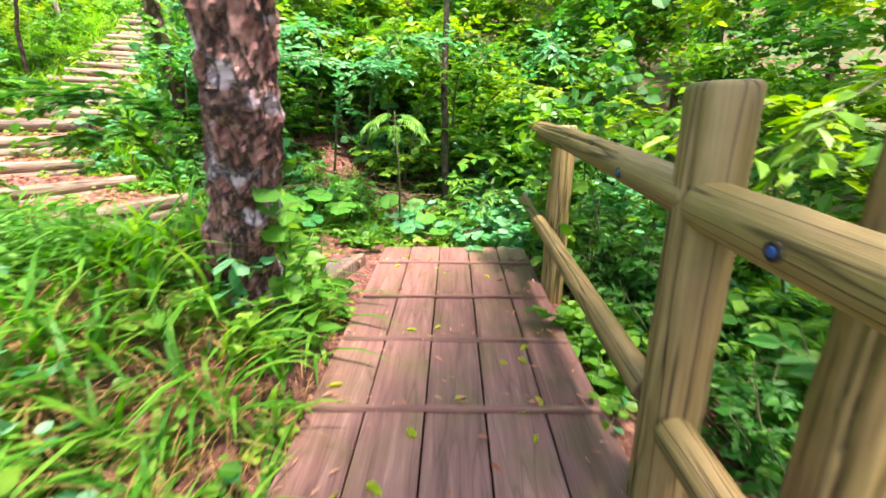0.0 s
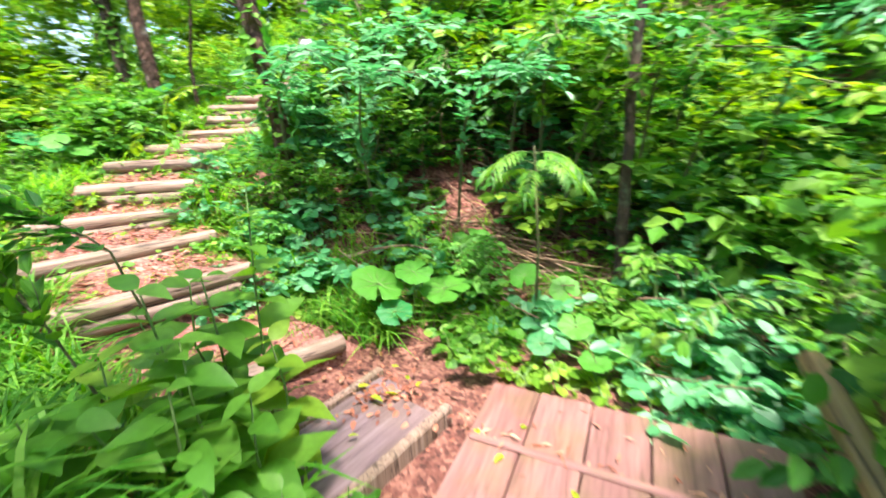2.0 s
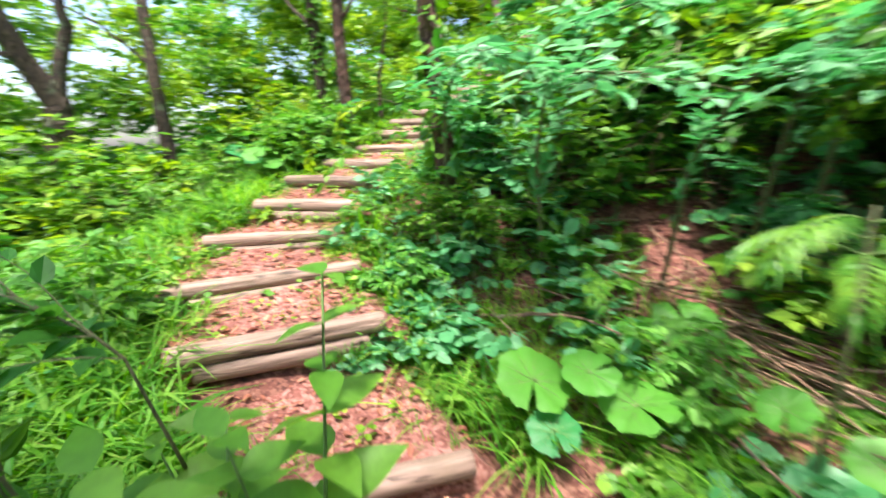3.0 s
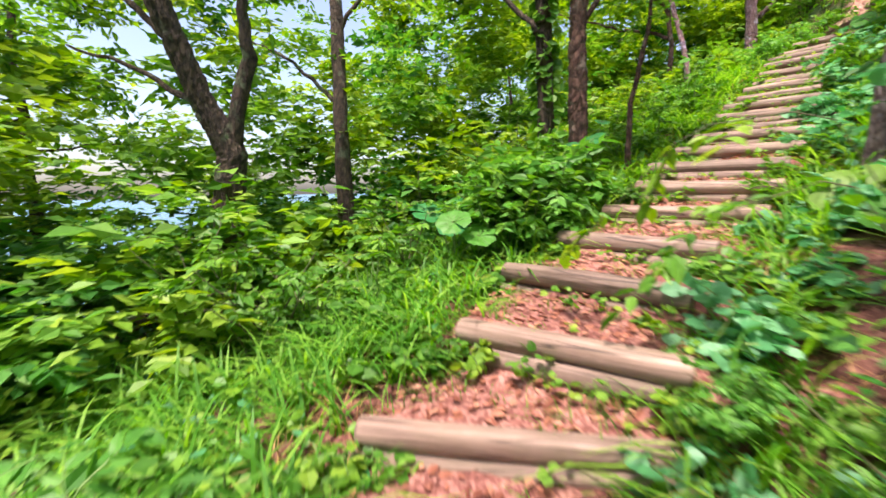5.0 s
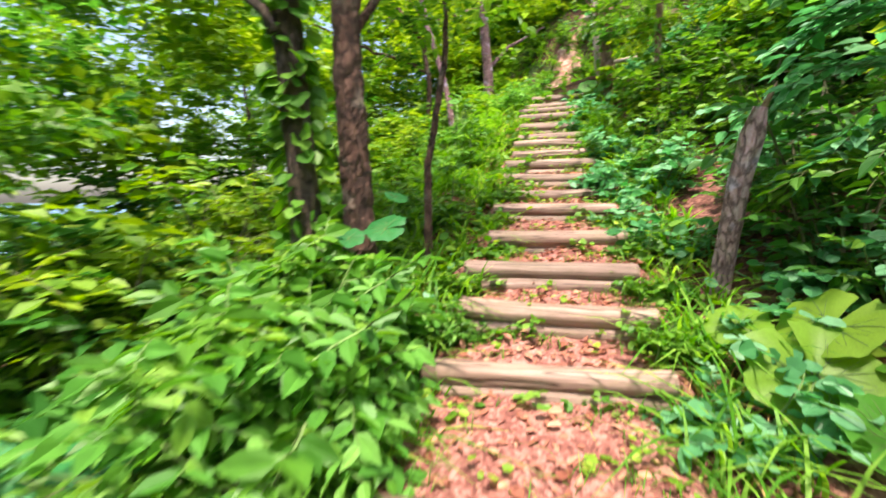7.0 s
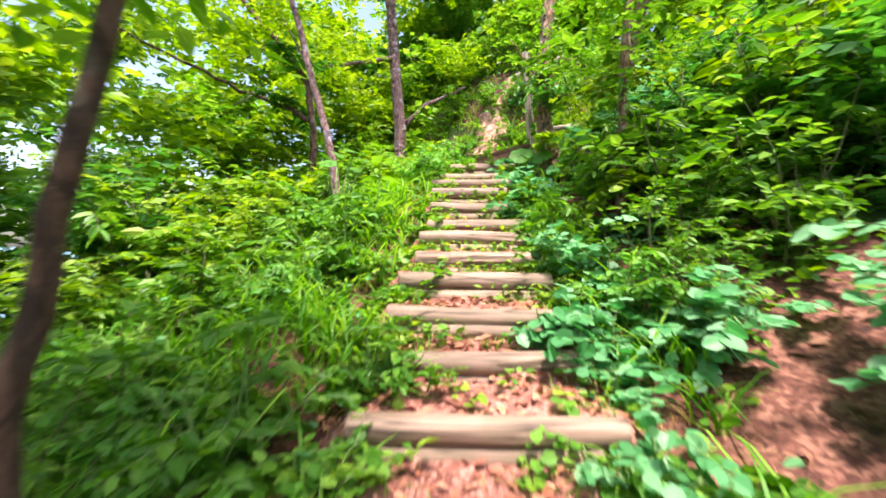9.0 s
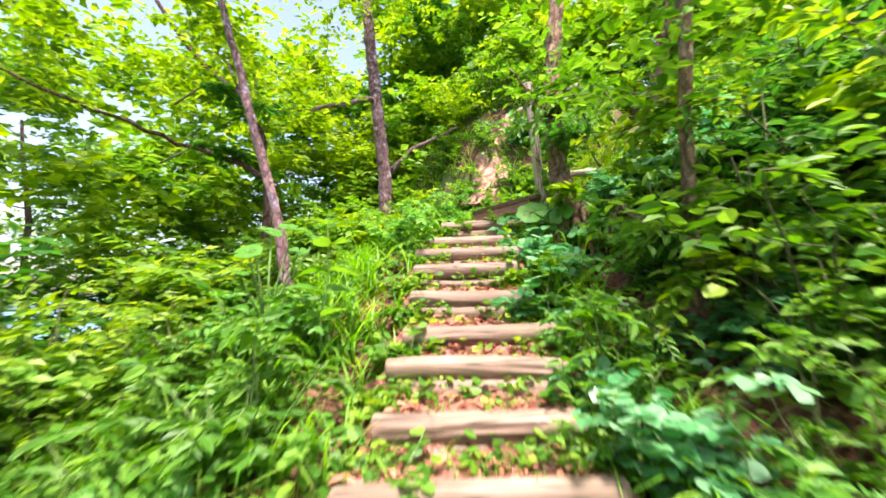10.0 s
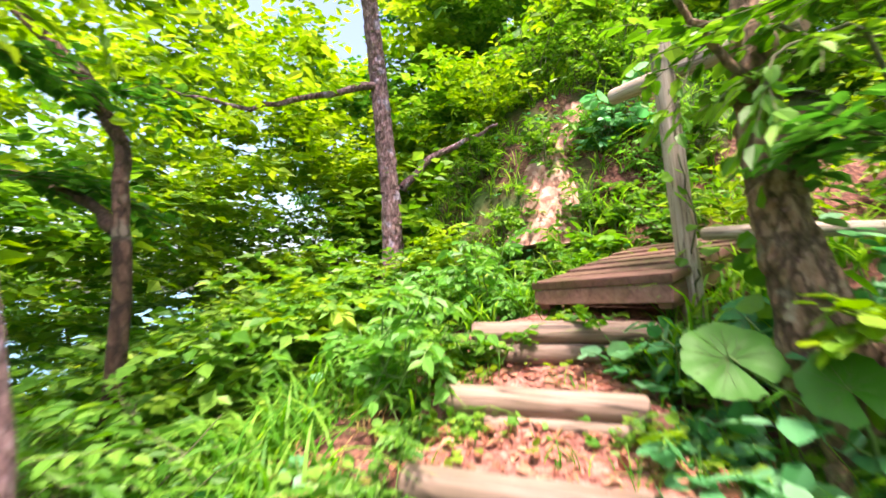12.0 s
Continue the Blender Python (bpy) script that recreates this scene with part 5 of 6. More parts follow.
vine([(-1.0, 1.75, .5), (-.98, 1.8, .75), (-1.0, 1.85, .95)], 18, .09, LEAF_BLUE, 4, "vine at the foot of the thick trunk", .06)


def pinnate(base, fronds, seed):
    """Fern-like shrub whose long leaves carry paired leaflets."""
    rng = np.random.default_rng(seed)
    bz = ground_z(*base)
    t = thing("sumac", pose(base[0], base[1], bz), "young sumac with long feathery compound leaves", "shrub")
    h = 1.5 - bz
    v, f = tube([(0, 0, -.05), (0.02, -.06, h * .5), (0, -.2, h + .08)], [0.014, 0.011, 0.008], 7)
    part("trunk", mesh_of("trunk", v, f, STEM, smooth=True), t)
    for k in range(fronds):
        az = -math.pi / 2 + (k - (fronds - 1) / 2) * 0.62 + rng.uniform(-.15, .15)
        c = curve_points((0, -.19, h - .1 + .06 * (k % 3)), (math.cos(az), math.sin(az), 0.55), rng.uniform(0.36, 0.46), 12, rng, 0.03, droop=0.13)
        lp, lw = [], []
        for i in range(3, 13):
            d = c[min(i, 12)] - c[i - 1]
            sd = np.cross(d, (0, 0, 1))
            for sg in (1, -1):
                lp.append(c[i])
                lw.append(d * 0.55 + sd * sg + np.array([0, 0, -.012]))
        lp.append(c[12]); lw.append(c[12] - c[11])
        v, f = leaves(np.array(lp), np.array(lw), 0.125 * rng.uniform(.85, 1.1, len(lp)), LANCE, rng, .12)
        fr = part("leaf", mesh_of("leaf", v, f, LEAF_MID), t)
        v, f = tube(c, np.linspace(0.004, 0.0015, 13), 4)
        part("leaf_stalk", mesh_of("leaf_stalk", v, f, GREENSTEM), fr)


pinnate((-0.55, 5.12), 7, 3)


# ---- single trees and trunks ----
def limb_tree(label, trunk, radii, limbs, mat, seed, crown=None, leaf_mat=None, leaf=0.11, ivy=0):
    """A tree from its own trunk and limb lines, with leaf sprays round the given crown centres."""
    rng = np.random.default_rng(seed)
    o = np.array(trunk[0], float)
    o[2] = ground_z(o[0], o[1])
    t = thing("tree", pose(*o), label, "tree")
    P = np.array(trunk, float) - o
    P[0, 2] = -0.2
    tt = np.linspace(0, 1, 26)
    src = np.linspace(0, 1, len(P))
    fine = np.stack([np.interp(tt, src, P[:, i]) for i in range(3)], 1)
    fine[1:-1] += rng.normal(0, 0.006, (24, 3))
    rr = np.interp(tt, src, radii)
    if max(radii) >= 0.12:
        part("trunk", bumpy_trunk(P, radii, 30, mat, 0.014, seed, 14.0, 110), t)
    else:
        v, f = tube(fine, rr, 16, rough=0.22, seed=seed)
        part("trunk", mesh_of("trunk", v, f, mat, smooth=True), t)
    for pts, r0, r1 in limbs:
        q = np.array(pts, float) - o
        s2 = np.linspace(0, 1, len(q))
        fq = np.stack([np.interp(np.linspace(0, 1, 16), s2, q[:, i]) for i in range(3)], 1) + rng.normal(0, .012, (16, 3))
        v, f = tube(fq, np.linspace(r0, r1, 16), 9, rough=.2, seed=seed + 1)
        part("limb", mesh_of("limb", v, f, mat, smooth=True), t)
    if crown:
        lp, lw = [], []
        for cx, cy, cz, rad, n in crown:
            k = max(1, n // 9)
            cc = np.array([cx, cy, cz]) - o + rng.normal(0, rad * .45, (k, 3)) * np.array([1, 1, .6])
            dd = rng.normal(0, 1, (k, 3)) * np.array([1, 1, .35])
            dd /= np.linalg.norm(dd, axis=1)[:, None]
            for j in range(9):
                sv = np.cross(dd, (0, 0, 1.0)) * (1 if j % 2 else -1)
                lp.append(cc + dd * (j * 0.05))
                lw.append(dd * .7 + sv + rng.normal(0, .2, (k, 3)))
        lp, lw = np.concatenate(lp), np.concatenate(lw)
        v, f = leaves(lp, lw, leaf * rng.uniform(.6, 1.25, len(lp)), OVATE if len(lp) < 2500 else DIAMOND, rng, .4)
        part("crown", mesh_of("crown", v, f, leaf_mat or LEAF_MID), t)
    if ivy:
        s = rng.uniform(0.02, .85, ivy)
        p = np.stack([np.interp(s, tt, fine[:, i]) for i in range(3)], 1)
        az = rng.uniform(0, 2 * math.pi, ivy)
        out = np.stack([np.cos(az), np.sin(az), rng.uniform(-.5, .1, ivy)], 1)
        p = p + out * (np.interp(s, tt, rr) + .02)[:, None]
        v, f = leaves(p, out + np.array([0, 0, -.5]), .1 * rng.uniform(.6, 1.2, ivy), ROUND, rng, .8)
        part("ivy", mesh_of("ivy", v, f, LEAF_MID), t, "ivy leaves climbing the trunk")
    return t


limb_tree("ivy-clad dark trunk beside the steps", [(-6.7, 6.1, 1.7), (-6.72, 6.1, 2.7), (-6.8, 6.1, 3.6), (-6.86, 6.15, 5.2), (-6.95, 6.25, 6.6)], [.11, .085, .075, .065, .03], [([(-6.72, 6.0, 3.5), (-7.2, 5.6, 4.2), (-7.9, 5.2, 4.6)], .03, .01)], BARK_DARK, 31,
          [(-7.1, 5.8, 4.6, .8, 300), (-6.9, 6.3, 5.6, 1.0, 400), (-7.8, 5.3, 3.7, .6, 160)], LEAF_MID, .1, 520)
limb_tree("straight brown trunk beside the steps", [(-6.73, 6.52, 1.8), (-6.74, 6.52, 2.5), (-6.75, 6.5, 3.4), (-6.76, 6.5, 5.2), (-6.7, 6.6, 7.0)], [.13, .1, .09, .08, .04], [([(-6.78, 6.5, 3.6), (-6.2, 6.9, 4.4), (-5.6, 7.2, 4.9)], .03, .01), ([(-6.78, 6.5, 4.0), (-7.5, 6.8, 4.7), (-8.2, 7.0, 5.0)], .03, .01)], BARK_BROWN, 32,
          [(-6.3, 7.0, 4.9, 1.0, 600), (-7.4, 6.9, 4.9, 1.0, 600), (-6.7, 6.6, 6.4, 1.2, 700)], LEAF_MID, .11)
limb_tree("thin bent sapling beside the twin trunks", [(-6.62, 7.1, 2.1), (-6.6, 7.1, 2.9), (-6.5, 7.2, 3.6), (-6.55, 7.3, 4.4)], [.035, .028, .022, .012], [], BARK_BROWN, 33, [(-6.6, 7.2, 4.0, .6, 350)], LEAF_MID, .09)
limb_tree("forked dark tree above the sea slope", [(-7.68, 2.95, 0.9), (-7.68, 2.97, 1.8), (-7.68, 3.06, 2.37), (-7.66, 2.84, 2.87), (-7.56, 2.61, 3.6), (-7.5, 2.33, 4.7), (-7.4, 2.0, 5.8)], [.17, .14, .14, .11, .1, .08, .04],
          [([(-7.67, 3.05, 2.33), (-7.55, 3.29, 3.27), (-7.48, 3.28, 3.75), (-7.35, 3.46, 4.8)], .085, .03), ([(-7.65, 2.86, 2.78), (-7.88, 2.33, 3.15), (-8.25, 1.66, 3.45)], .035, .012), ([(-7.6, 2.7, 3.3), (-7.9, 2.2, 3.9), (-8.3, 1.8, 4.2)], .04, .012)], BARK_DARK, 34,
          [(-7.6, 2.4, 4.4, .9, 420), (-7.4, 3.4, 4.8, .9, 450), (-8.2, 1.7, 3.7, .6, 180), (-8.3, 3.8, 3.6, .7, 220)], LEAF_MID, .1)
limb_tree("dark upright trunk on the sea slope", [(-8.15, 4.2, 1.0), (-8.15, 4.2, 2.4), (-8.45, 4.26, 3.7), (-8.6, 4.3, 5.4), (-8.8, 4.4, 6.8)], [.11, .09, .08, .06, .03],
          [([(-8.3, 4.22, 3.0), (-8.6, 3.7, 3.6), (-9.0, 3.2, 3.9)], .03, .01), ([(-8.5, 4.26, 3.9), (-8.2, 4.8, 4.6), (-8.1, 5.3, 5.0)], .03, .01)], BARK_DARK, 43, [(-8.7, 3.5, 4.4, .7, 220), (-8.3, 4.9, 5.2, .8, 260)], LEAF_MID, .1)
limb_tree("reddish slender trunk behind the bushes", [(-3.2, 5.45, 1.2), (-3.28, 5.42, 2.0), (-3.36, 5.38, 2.6), (-3.5, 5.4, 4.0), (-3.5, 5.5, 5.6)], [.1, .085, .08, .065, .03], [], BARK_BROWN, 35, [(-3.2, 5.9, 5.2, .9, 400), (-3.05, 5.15, 2.1, .35, 200), (-3.1, 5.1, 1.5, .35, 160)], LEAF_DEEP, .1, 260)
limb_tree("dark slender stem among the shrubs", [(0.05, 6.0, 0.4), (0.03, 5.97, 1.2), (0.02, 5.95, 2.0), (0.1, 6.1, 4.2)], [.06, .05, .045, .025], [], BARK_DARK, 36, [(0.2, 6.4, 4.0, 1.0, 400)], LEAF_MID)
limb_tree("leaning violet-barked slender tree", [(-8.71, 10.66, 3.8), (-8.91, 10.61, 4.43), (-9.14, 10.56, 5.18), (-9.42, 10.49, 6.2), (-9.75, 10.4, 7.6)], [.055, .044, .04, .034, .016], [([(-9.2, 10.54, 5.4), (-9.6, 10.65, 5.9), (-10.0, 10.9, 6.3)], .02, .008)], BARK_VIOLET, 37,
          [(-9.3, 10.2, 6.9, .8, 450), (-9.9, 10.8, 6.2, .6, 250)], LEAF_LIME, .11)
limb_tree("crooked tree with a long low limb", [(-9.85, 11.3, 4.0), (-9.8, 11.3, 4.9), (-9.96, 11.33, 5.56), (-10.2, 11.2, 6.0), (-10.6, 10.9, 6.5), (-11.1, 10.6, 7.4)], [.06, .047, .043, .04, .034, .015],
          [([(-9.85, 11.3, 5.0), (-10.3, 11.25, 5.25), (-10.81, 11.0, 5.44), (-11.12, 10.46, 5.63), (-11.5, 9.6, 5.9)], .038, .016)], BARK_BROWN, 38,
          [(-10.9, 10.6, 6.4, .9, 500), (-11.4, 9.8, 6.1, .9, 450), (-10.0, 11.6, 6.2, .8, 350)], LEAF_LIME, .11)
limb_tree("violet-grey tree with spreading limbs below the clay bank", [(-10.2, 14.4, 4.6), (-10.25, 14.4, 5.7), (-10.36, 14.31, 7.2), (-10.32, 14.05, 8.3), (-10.3, 13.9, 10)], [.16, .12, .11, .1, .05],
          [([(-10.37, 14.2, 7.24), (-10.87, 13.7, 7.02), (-11.35, 13.11, 6.75), (-12, 12.5, 6.9)], .05, .015), ([(-10.25, 14.62, 5.9), (-9.92, 14.81, 6.36), (-9.5, 15.0, 6.55), (-9.09, 15.19, 6.77)], .06, .02)], BARK_VIOLET, 39,
          [(-11.3, 13.2, 7.3, 1.0, 600), (-10.0, 13.6, 9.0, 1.4, 900), (-9.2, 15.1, 7.3, .9, 400), (-11.6, 12.6, 6.2, .9, 400)], LEAF_LIME, .12)
limb_tree("pale-barked tree by the upper boardwalk, roots bared", [(-6.58, 12.16, 4.0), (-6.64, 12.18, 4.5), (-6.72, 12.2, 4.9), (-6.75, 12.27, 5.4), (-6.71, 12.34, 6.3), (-6.6, 12.5, 7.6)], [.19, .12, .095, .085, .08, .05],
          [([(-6.62, 12.3, 5.2), (-6.9, 12.1, 5.6), (-7.1, 11.9, 5.9)], .025, .008), ([(-6.55, 12.15, 4.42), (-6.66, 11.95, 4.2), (-6.7, 11.85, 3.9)], .05, .025), ([(-6.5, 12.15, 4.45), (-6.42, 11.95, 4.2), (-6.4, 11.85, 3.9)], .045, .02)], BARK_PALE, 40,
          [(-6.6, 12.0, 5.9, .45, 130), (-6.3, 12.7, 7.1, .8, 220), (-6.0, 11.7, 5.6, .45, 130)], LEAF_MID, .1, 60)
limb_tree("slender brown tree in the thicket", [(-5.7, 10.9, 3.6), (-5.72, 10.9, 4.1), (-5.7, 10.75, 5.0), (-5.55, 10.7, 6.4)], [.055, .042, .038, .02], [([(-5.72, 10.9, 4.1), (-5.9, 11.1, 4.12), (-6.0, 11.22, 4.15), (-6.12, 11.24, 4.27), (-6.22, 11.25, 4.08)], .022, .012)], BARK_PALE, 41,
          [(-5.7, 10.5, 5.2, .7, 450), (-5.4, 10.9, 6.2, .8, 400), (-5.9, 10.9, 4.8, .5, 250)], LEAF_MID, .1)
limb_tree("pale double-stemmed tree on the hillside", [(-5.6, 13.6, 5.2), (-5.7, 13.3, 6.2), (-5.5, 13.0, 6.8), (-5.3, 12.8, 8.2)], [.1, .085, .075, .04], [([(-5.68, 13.3, 6.2), (-5.45, 13.3, 6.9), (-5.1, 13.4, 7.8)], .06, .03)], BARK_PALE, 42, [(-5.3, 13.0, 7.9, 1.0, 500)], LEAF_LIME)


def dead_stub():
    t = thing("dead_trunk", pose(-4.8, 7.66, 1.84), "bare broken dead trunk leaning beside the steps", "dead tree")
    P = np.array([(0.0, 0.02, -0.2), (0.02, 0.0, 0.1), (0.05, -.03, .45), (.09, -.09, .85), (.13, -.12, 1.1), (.16, -.13, 1.24)])
    v, f = tube(P, [.085, .068, .06, .056, .055, .034], 14, rough=.3, seed=9)
    part("trunk", mesh_of("trunk", v, f, DEADBARK, smooth=True), t)
    v, f = tube([(.15, -.13, 1.18), (.2, -.15, 1.3), (.22, -.15, 1.36)], [.02, .012, .003], 6, rough=.3)
    part("splinter", mesh_of("splinter", v, f, ENDWOOD), t, "pale splintered tip")
    for k in range(3):
        az = k * 2.1
        v, f = tube([(0, 0, .06), (math.cos(az) * .14, math.sin(az) * .14, .02), (math.cos(az) * .3, math.sin(az) * .3, -.08)], [.03, .02, .008], 7, rough=.2)
        part("root", mesh_of("root", v, f, BARK_PALE, smooth=True), t)


dead_stub()


def root_bank():
    """Bared, tangled roots and sticks on the cut bank past the boardwalk."""
    rng = np.random.default_rng(77)
    pieces = []
    for k in range(130):
        x, y = rng.uniform(-2.6, 1.0), rng.uniform(4.7, 7.0)
        z = ground_z(x, y) + rng.uniform(0.0, 0.12)
        c = curve_points((x, y, z), (rng.normal(0, 1), rng.normal(0, .3), rng.normal(0, .12)), rng.uniform(.5, 1.1), 7, rng, .12)
        c[:, 2] = [max(q[2], ground_z(q[0], q[1]) + .005) for q in c]
        r = rng.uniform(.005, .018)
        pieces.append(tube(c, np.linspace(r, r * .4, 8), 6))
    # heap of long sticks washed against the bank
    for k in range(130):
        u = rng.uniform(0, 1)
        x, y = -0.95 + 0.75 * u + rng.normal(0, .1), 6.05 + rng.normal(0, .12)
        z = 0.46 - 0.3 * u + rng.uniform(-.12, .12)
        c = curve_points((x - .35, y, z + .1), (1, rng.normal(-.1, .15), -.3 + rng.normal(0, .1)), rng.uniform(.5, .95), 6, rng, .05)
        r = rng.uniform(.006, .016)
        pieces.append(tube(c, np.linspace(r, r * .5, 7), 6))
    v, f = merge(pieces)
    ob = new("roots", mesh_of("roots", v, f, BARK_PALE, smooth=True))
    tagged(ob, "tangle of bared brown roots and sticks on the bank", "roots", kind="stuff")


root_bank()

# ---- upper boardwalk, fence and clay bank ----
EDGE = -25.0
upper = thing("upper_boardwalk", pose(-7.97, 12.96, 4.66, 0, -2.5, EDGE), "raised plank boardwalk at the head of the steps", "boardwalk")
for k in range(7):
    pl = part("plank", board_mesh(0.95, 0.185, 0.05, 500 + k), upper)
    pl.matrix_basis = pose(0.475, 0.1 + k * 0.192, 0.01 + k * 0.045, 11, 0, 0)
for x in (0.06, 0.88):
    bm_ = part("side_beam", board_mesh(0.08, 1.4, 0.13, 520 + int(x * 10)), upper)
    bm_.matrix_basis = pose(x, 0.72, 0.095, 13, 0, 0)
fb = part("front_beam", board_mesh(0.93, 0.07, 0.1, 530), upper)
fb.matrix_basis = pose(0.475, 0.06, -0.055)
for x in (0.08, 0.86):
    pp_ = part("pile_post", log_mesh(0.6, 0.06, 0.06, 540 + int(x * 10), RAILWOOD), upper)
    pp_.matrix_basis = pose(x, 0.35, -0.72)

fence2 = thing("upper_fence", pose(-7.0, 12.68, 4.5), "pale weathered post and rail fence by the upper boardwalk", "fence")
FO2 = np.array((-7.0, 12.68, 4.5))
for nm, a, b, r in (("post", (-7.0, 12.86, 4.3), (-7.1, 12.72, 6.08), .058), ("top_rail", (-7.42, 13.3, 5.98), (-6.5, 12.6, 5.84), .055), ("mid_rail", (-6.95, 12.75, 4.9), (-6.3, 12.5, 4.85), .035)):
    ob = part(nm, log_mesh(float(np.linalg.norm(np.array(b) - np.array(a))), r, r * .95, 600 + int(a[0] * 10), PALEWOOD), fence2)
    ob.matrix_basis = along(np.array(a) - FO2, np.array(b) - FO2)


def clay_face():
    V, F = [], []
    nx, nz = 36, 48
    for j in range(nz + 1):
        for i in range(nx + 1):
            u, v = i / nx, j / nz
            half = 0.6 - 0.25 * v
            x = -8.42 + (u - .5) * 2 * half + 0.22 * v + .06 * math.sin(v * 9)
            z = 5.06 + 1.85 * v
            y = 14.38 + 1.0 * v + abs(u - .5) ** 3 * 6
            g = noise.fractal(Vector((x * 5, 3, z * 1.6)), .8, 2.0, 5) * .12 + noise.noise(Vector((x * 9, 0, z * .9))) * .06
            V.append((x, y - g, z))
    w = nx + 1
    for j in range(nz):
        for i in range(nx):
            F.append((j * w + i, j * w + i + 1, (j + 1) * w + i + 1, (j + 1) * w + i))
    base = len(V)
    ring = list(range(w)) + [j * w + nx for j in range(1, nz + 1)] + [nz * w + i for i in range(nx - 1, -1, -1)] + [j * w for j in range(nz - 1, 0, -1)]
    V += [(V[i][0], V[i][1] + .8, V[i][2] - .1) for i in ring]
    for i in range(len(ring)):
        i2 = (i + 1) % len(ring)
        F.append((ring[i2], ring[i], base + i, base + i2)[::-1])
    ob = new("clay_bank", mesh_of("clay_bank", V, F, ROCK, smooth=True))
    tagged(ob, "steep bare pinkish clay face in the grassy bank", "rock face", kind="structure")


clay_face()

# ---- grass ----
def tread_z(k, u, v, p):
    s = STEPS[k]
    return s[4] - 0.035 + 0.03 * v + 0.06 * min(1, max(0, (v - .55) / .4)) ** 1.5 * (.55 + 1.1 * noise.noise(Vector((p.x * 3.1, p.y * 3.1, 8)))) + 0.022 * noise.noise(Vector((p.x * 6, p.y * 6, 1))) + .02 * noise.noise(Vector((p.x * 17, p.y * 17, 1))) - max(0, -u, u - 1) * .9


def on_tread(rng):
    k = int(rng.integers(0, len(STEPS) - 1))
    s, q = STEPS[k], STEPS[k + 1]
    u, v = rng.uniform(-.1, 1.1), rng.uniform(0.12, .9)
    p = Vector((s[0], s[1])).lerp(Vector((s[2], s[3])), u).lerp(Vector((q[0], q[1])).lerp(Vector((q[2], q[3])), u), v)
    return k, u, v, p


def blades(V, F, o, n, length, width, bend, rng, jitter=0.035):
    for b in range(n):
        L = length * rng.uniform(0.5, 1.25)
        az = rng.uniform(0, 2 * math.pi)
        q = o + np.array([rng.normal(0, jitter), rng.normal(0, jitter), -0.02])
        h = np.array([math.cos(az), math.sin(az), 0])
        s = np.array([-math.sin(az), math.cos(az), 0])
        bd = bend * rng.uniform(0.4, 1.5)
        base = len(V)
        for j in range(4):
            t = j / 4
            c = q + L * (h * bd * t * t + np.array([0, 0, 1]) * (t - 0.42 * bd * t * t))
            wv = width * (1 - 0.6 * t) * 0.5
            V += [c - s * wv, c + s * wv]
        V.append(q + L * (h * bd + np.array([0, 0, 1]) * (1 - 0.5 * bd)))
        for j in range(3):
            F.append((base + 2 * j, base + 2 * j + 1, base + 2 * j + 3, base + 2 * j + 2))
        F.append((base + 6, base + 7, base + 8))


def grass(name, label, n, where, box, length, width, mat, seed, bend=0.5, per=9):
    """Arching blades in tufts."""
    rng = np.random.default_rng(seed)
    V, F = [], []
    k = tries = 0
    while k < n and tries < n * 14:
        tries += 1
        x, y = rng.uniform(box[0], box[1]), rng.uniform(box[2], box[3])
        ok = where(x, y)
        if not ok or rng.random() > ok:
            continue
        blades(V, F, np.array([x, y, ground_z(x, y)]), per, length * rng.uniform(.7, 1.2), width, bend, rng)
        k += 1
    tagged(new(name, mesh_of(name, np.array(V), F, mat)), label, "grass", kind="stuff")


def tree_bank(x, y):
    return 1.0 if x < -0.74 and y < 3.0 and math.hypot(x + 1.0, y - 2.05) > .25 else 0


def step_edges(x, y):
    d, side, i = lateral(x, y)
    if ND[i, 0] > -1.3:
        return 0
    clump = 0.5 + 0.8 * noise.noise(Vector((x * 1.8, y * 1.8, 11)))
    if 0.5 < d < 1.0:
        return clump
    if side > 0 and 1.0 <= d < 3:
        return 0.8 * clump + .2
    return 0


def bank_foot(x, y):
    d, side, i = lateral(x, y)
    return 1.0 if d > 0.6 and side < 0 and y < 5.3 and not (x > -0.85 and y < 4.35) else 0


grass("long_grass", "long bright green grass on the bank by the tree", 620, tree_bank, (-3.6, -0.7, -0.3, 3.0), 0.38, 0.034, GRASS, 5, 0.95, 7)
grass("tall_grass", "tall grass between the knoll and the lower steps", 190, lambda x, y: 1 if lateral(x, y)[0] > .5 else 0, (-4.4, -1.75, 2.0, 3.1), 0.4, 0.018, GRASS, 16, 0.7, 7)
grass("dry_grass", "dry straw among the grass by the tree", 620, tree_bank, (-2.4, -0.7, 0.2, 2.6), 0.2, 0.007, STRAW, 15, 1.2)
grass("verge_straw", "dry straw and thin tufts along the trodden verge", 420, lambda x, y: 1 if .55 < lateral(x, y)[0] < 1.05 and x < -1.5 else 0, (-9.0, -1.5, 2.2, 12.5), 0.22, 0.006, STRAW, 17, 1.1)
grass("verge_grass", "arching green grass along the steps", 2100, step_edges, (-10, -1.2, 2.0, 13.5), 0.40, 0.021, GRASS, 6, 0.95)
grass("bank_grass", "tufts of bright grass at the foot of the bank", 330, bank_foot, (-3, 1.0, 3.9, 5.4), 0.24, 0.009, GRASS, 7, 0.9)
grass("bank_tufts", "arching grass tufts on the bare bank", 130, lambda x, y: 1 if lateral(x, y)[0] > .7 else 0, (-3.2, 0.2, 4.5, 6.2), 0.34, 0.014, GRASS, 18, 0.9)
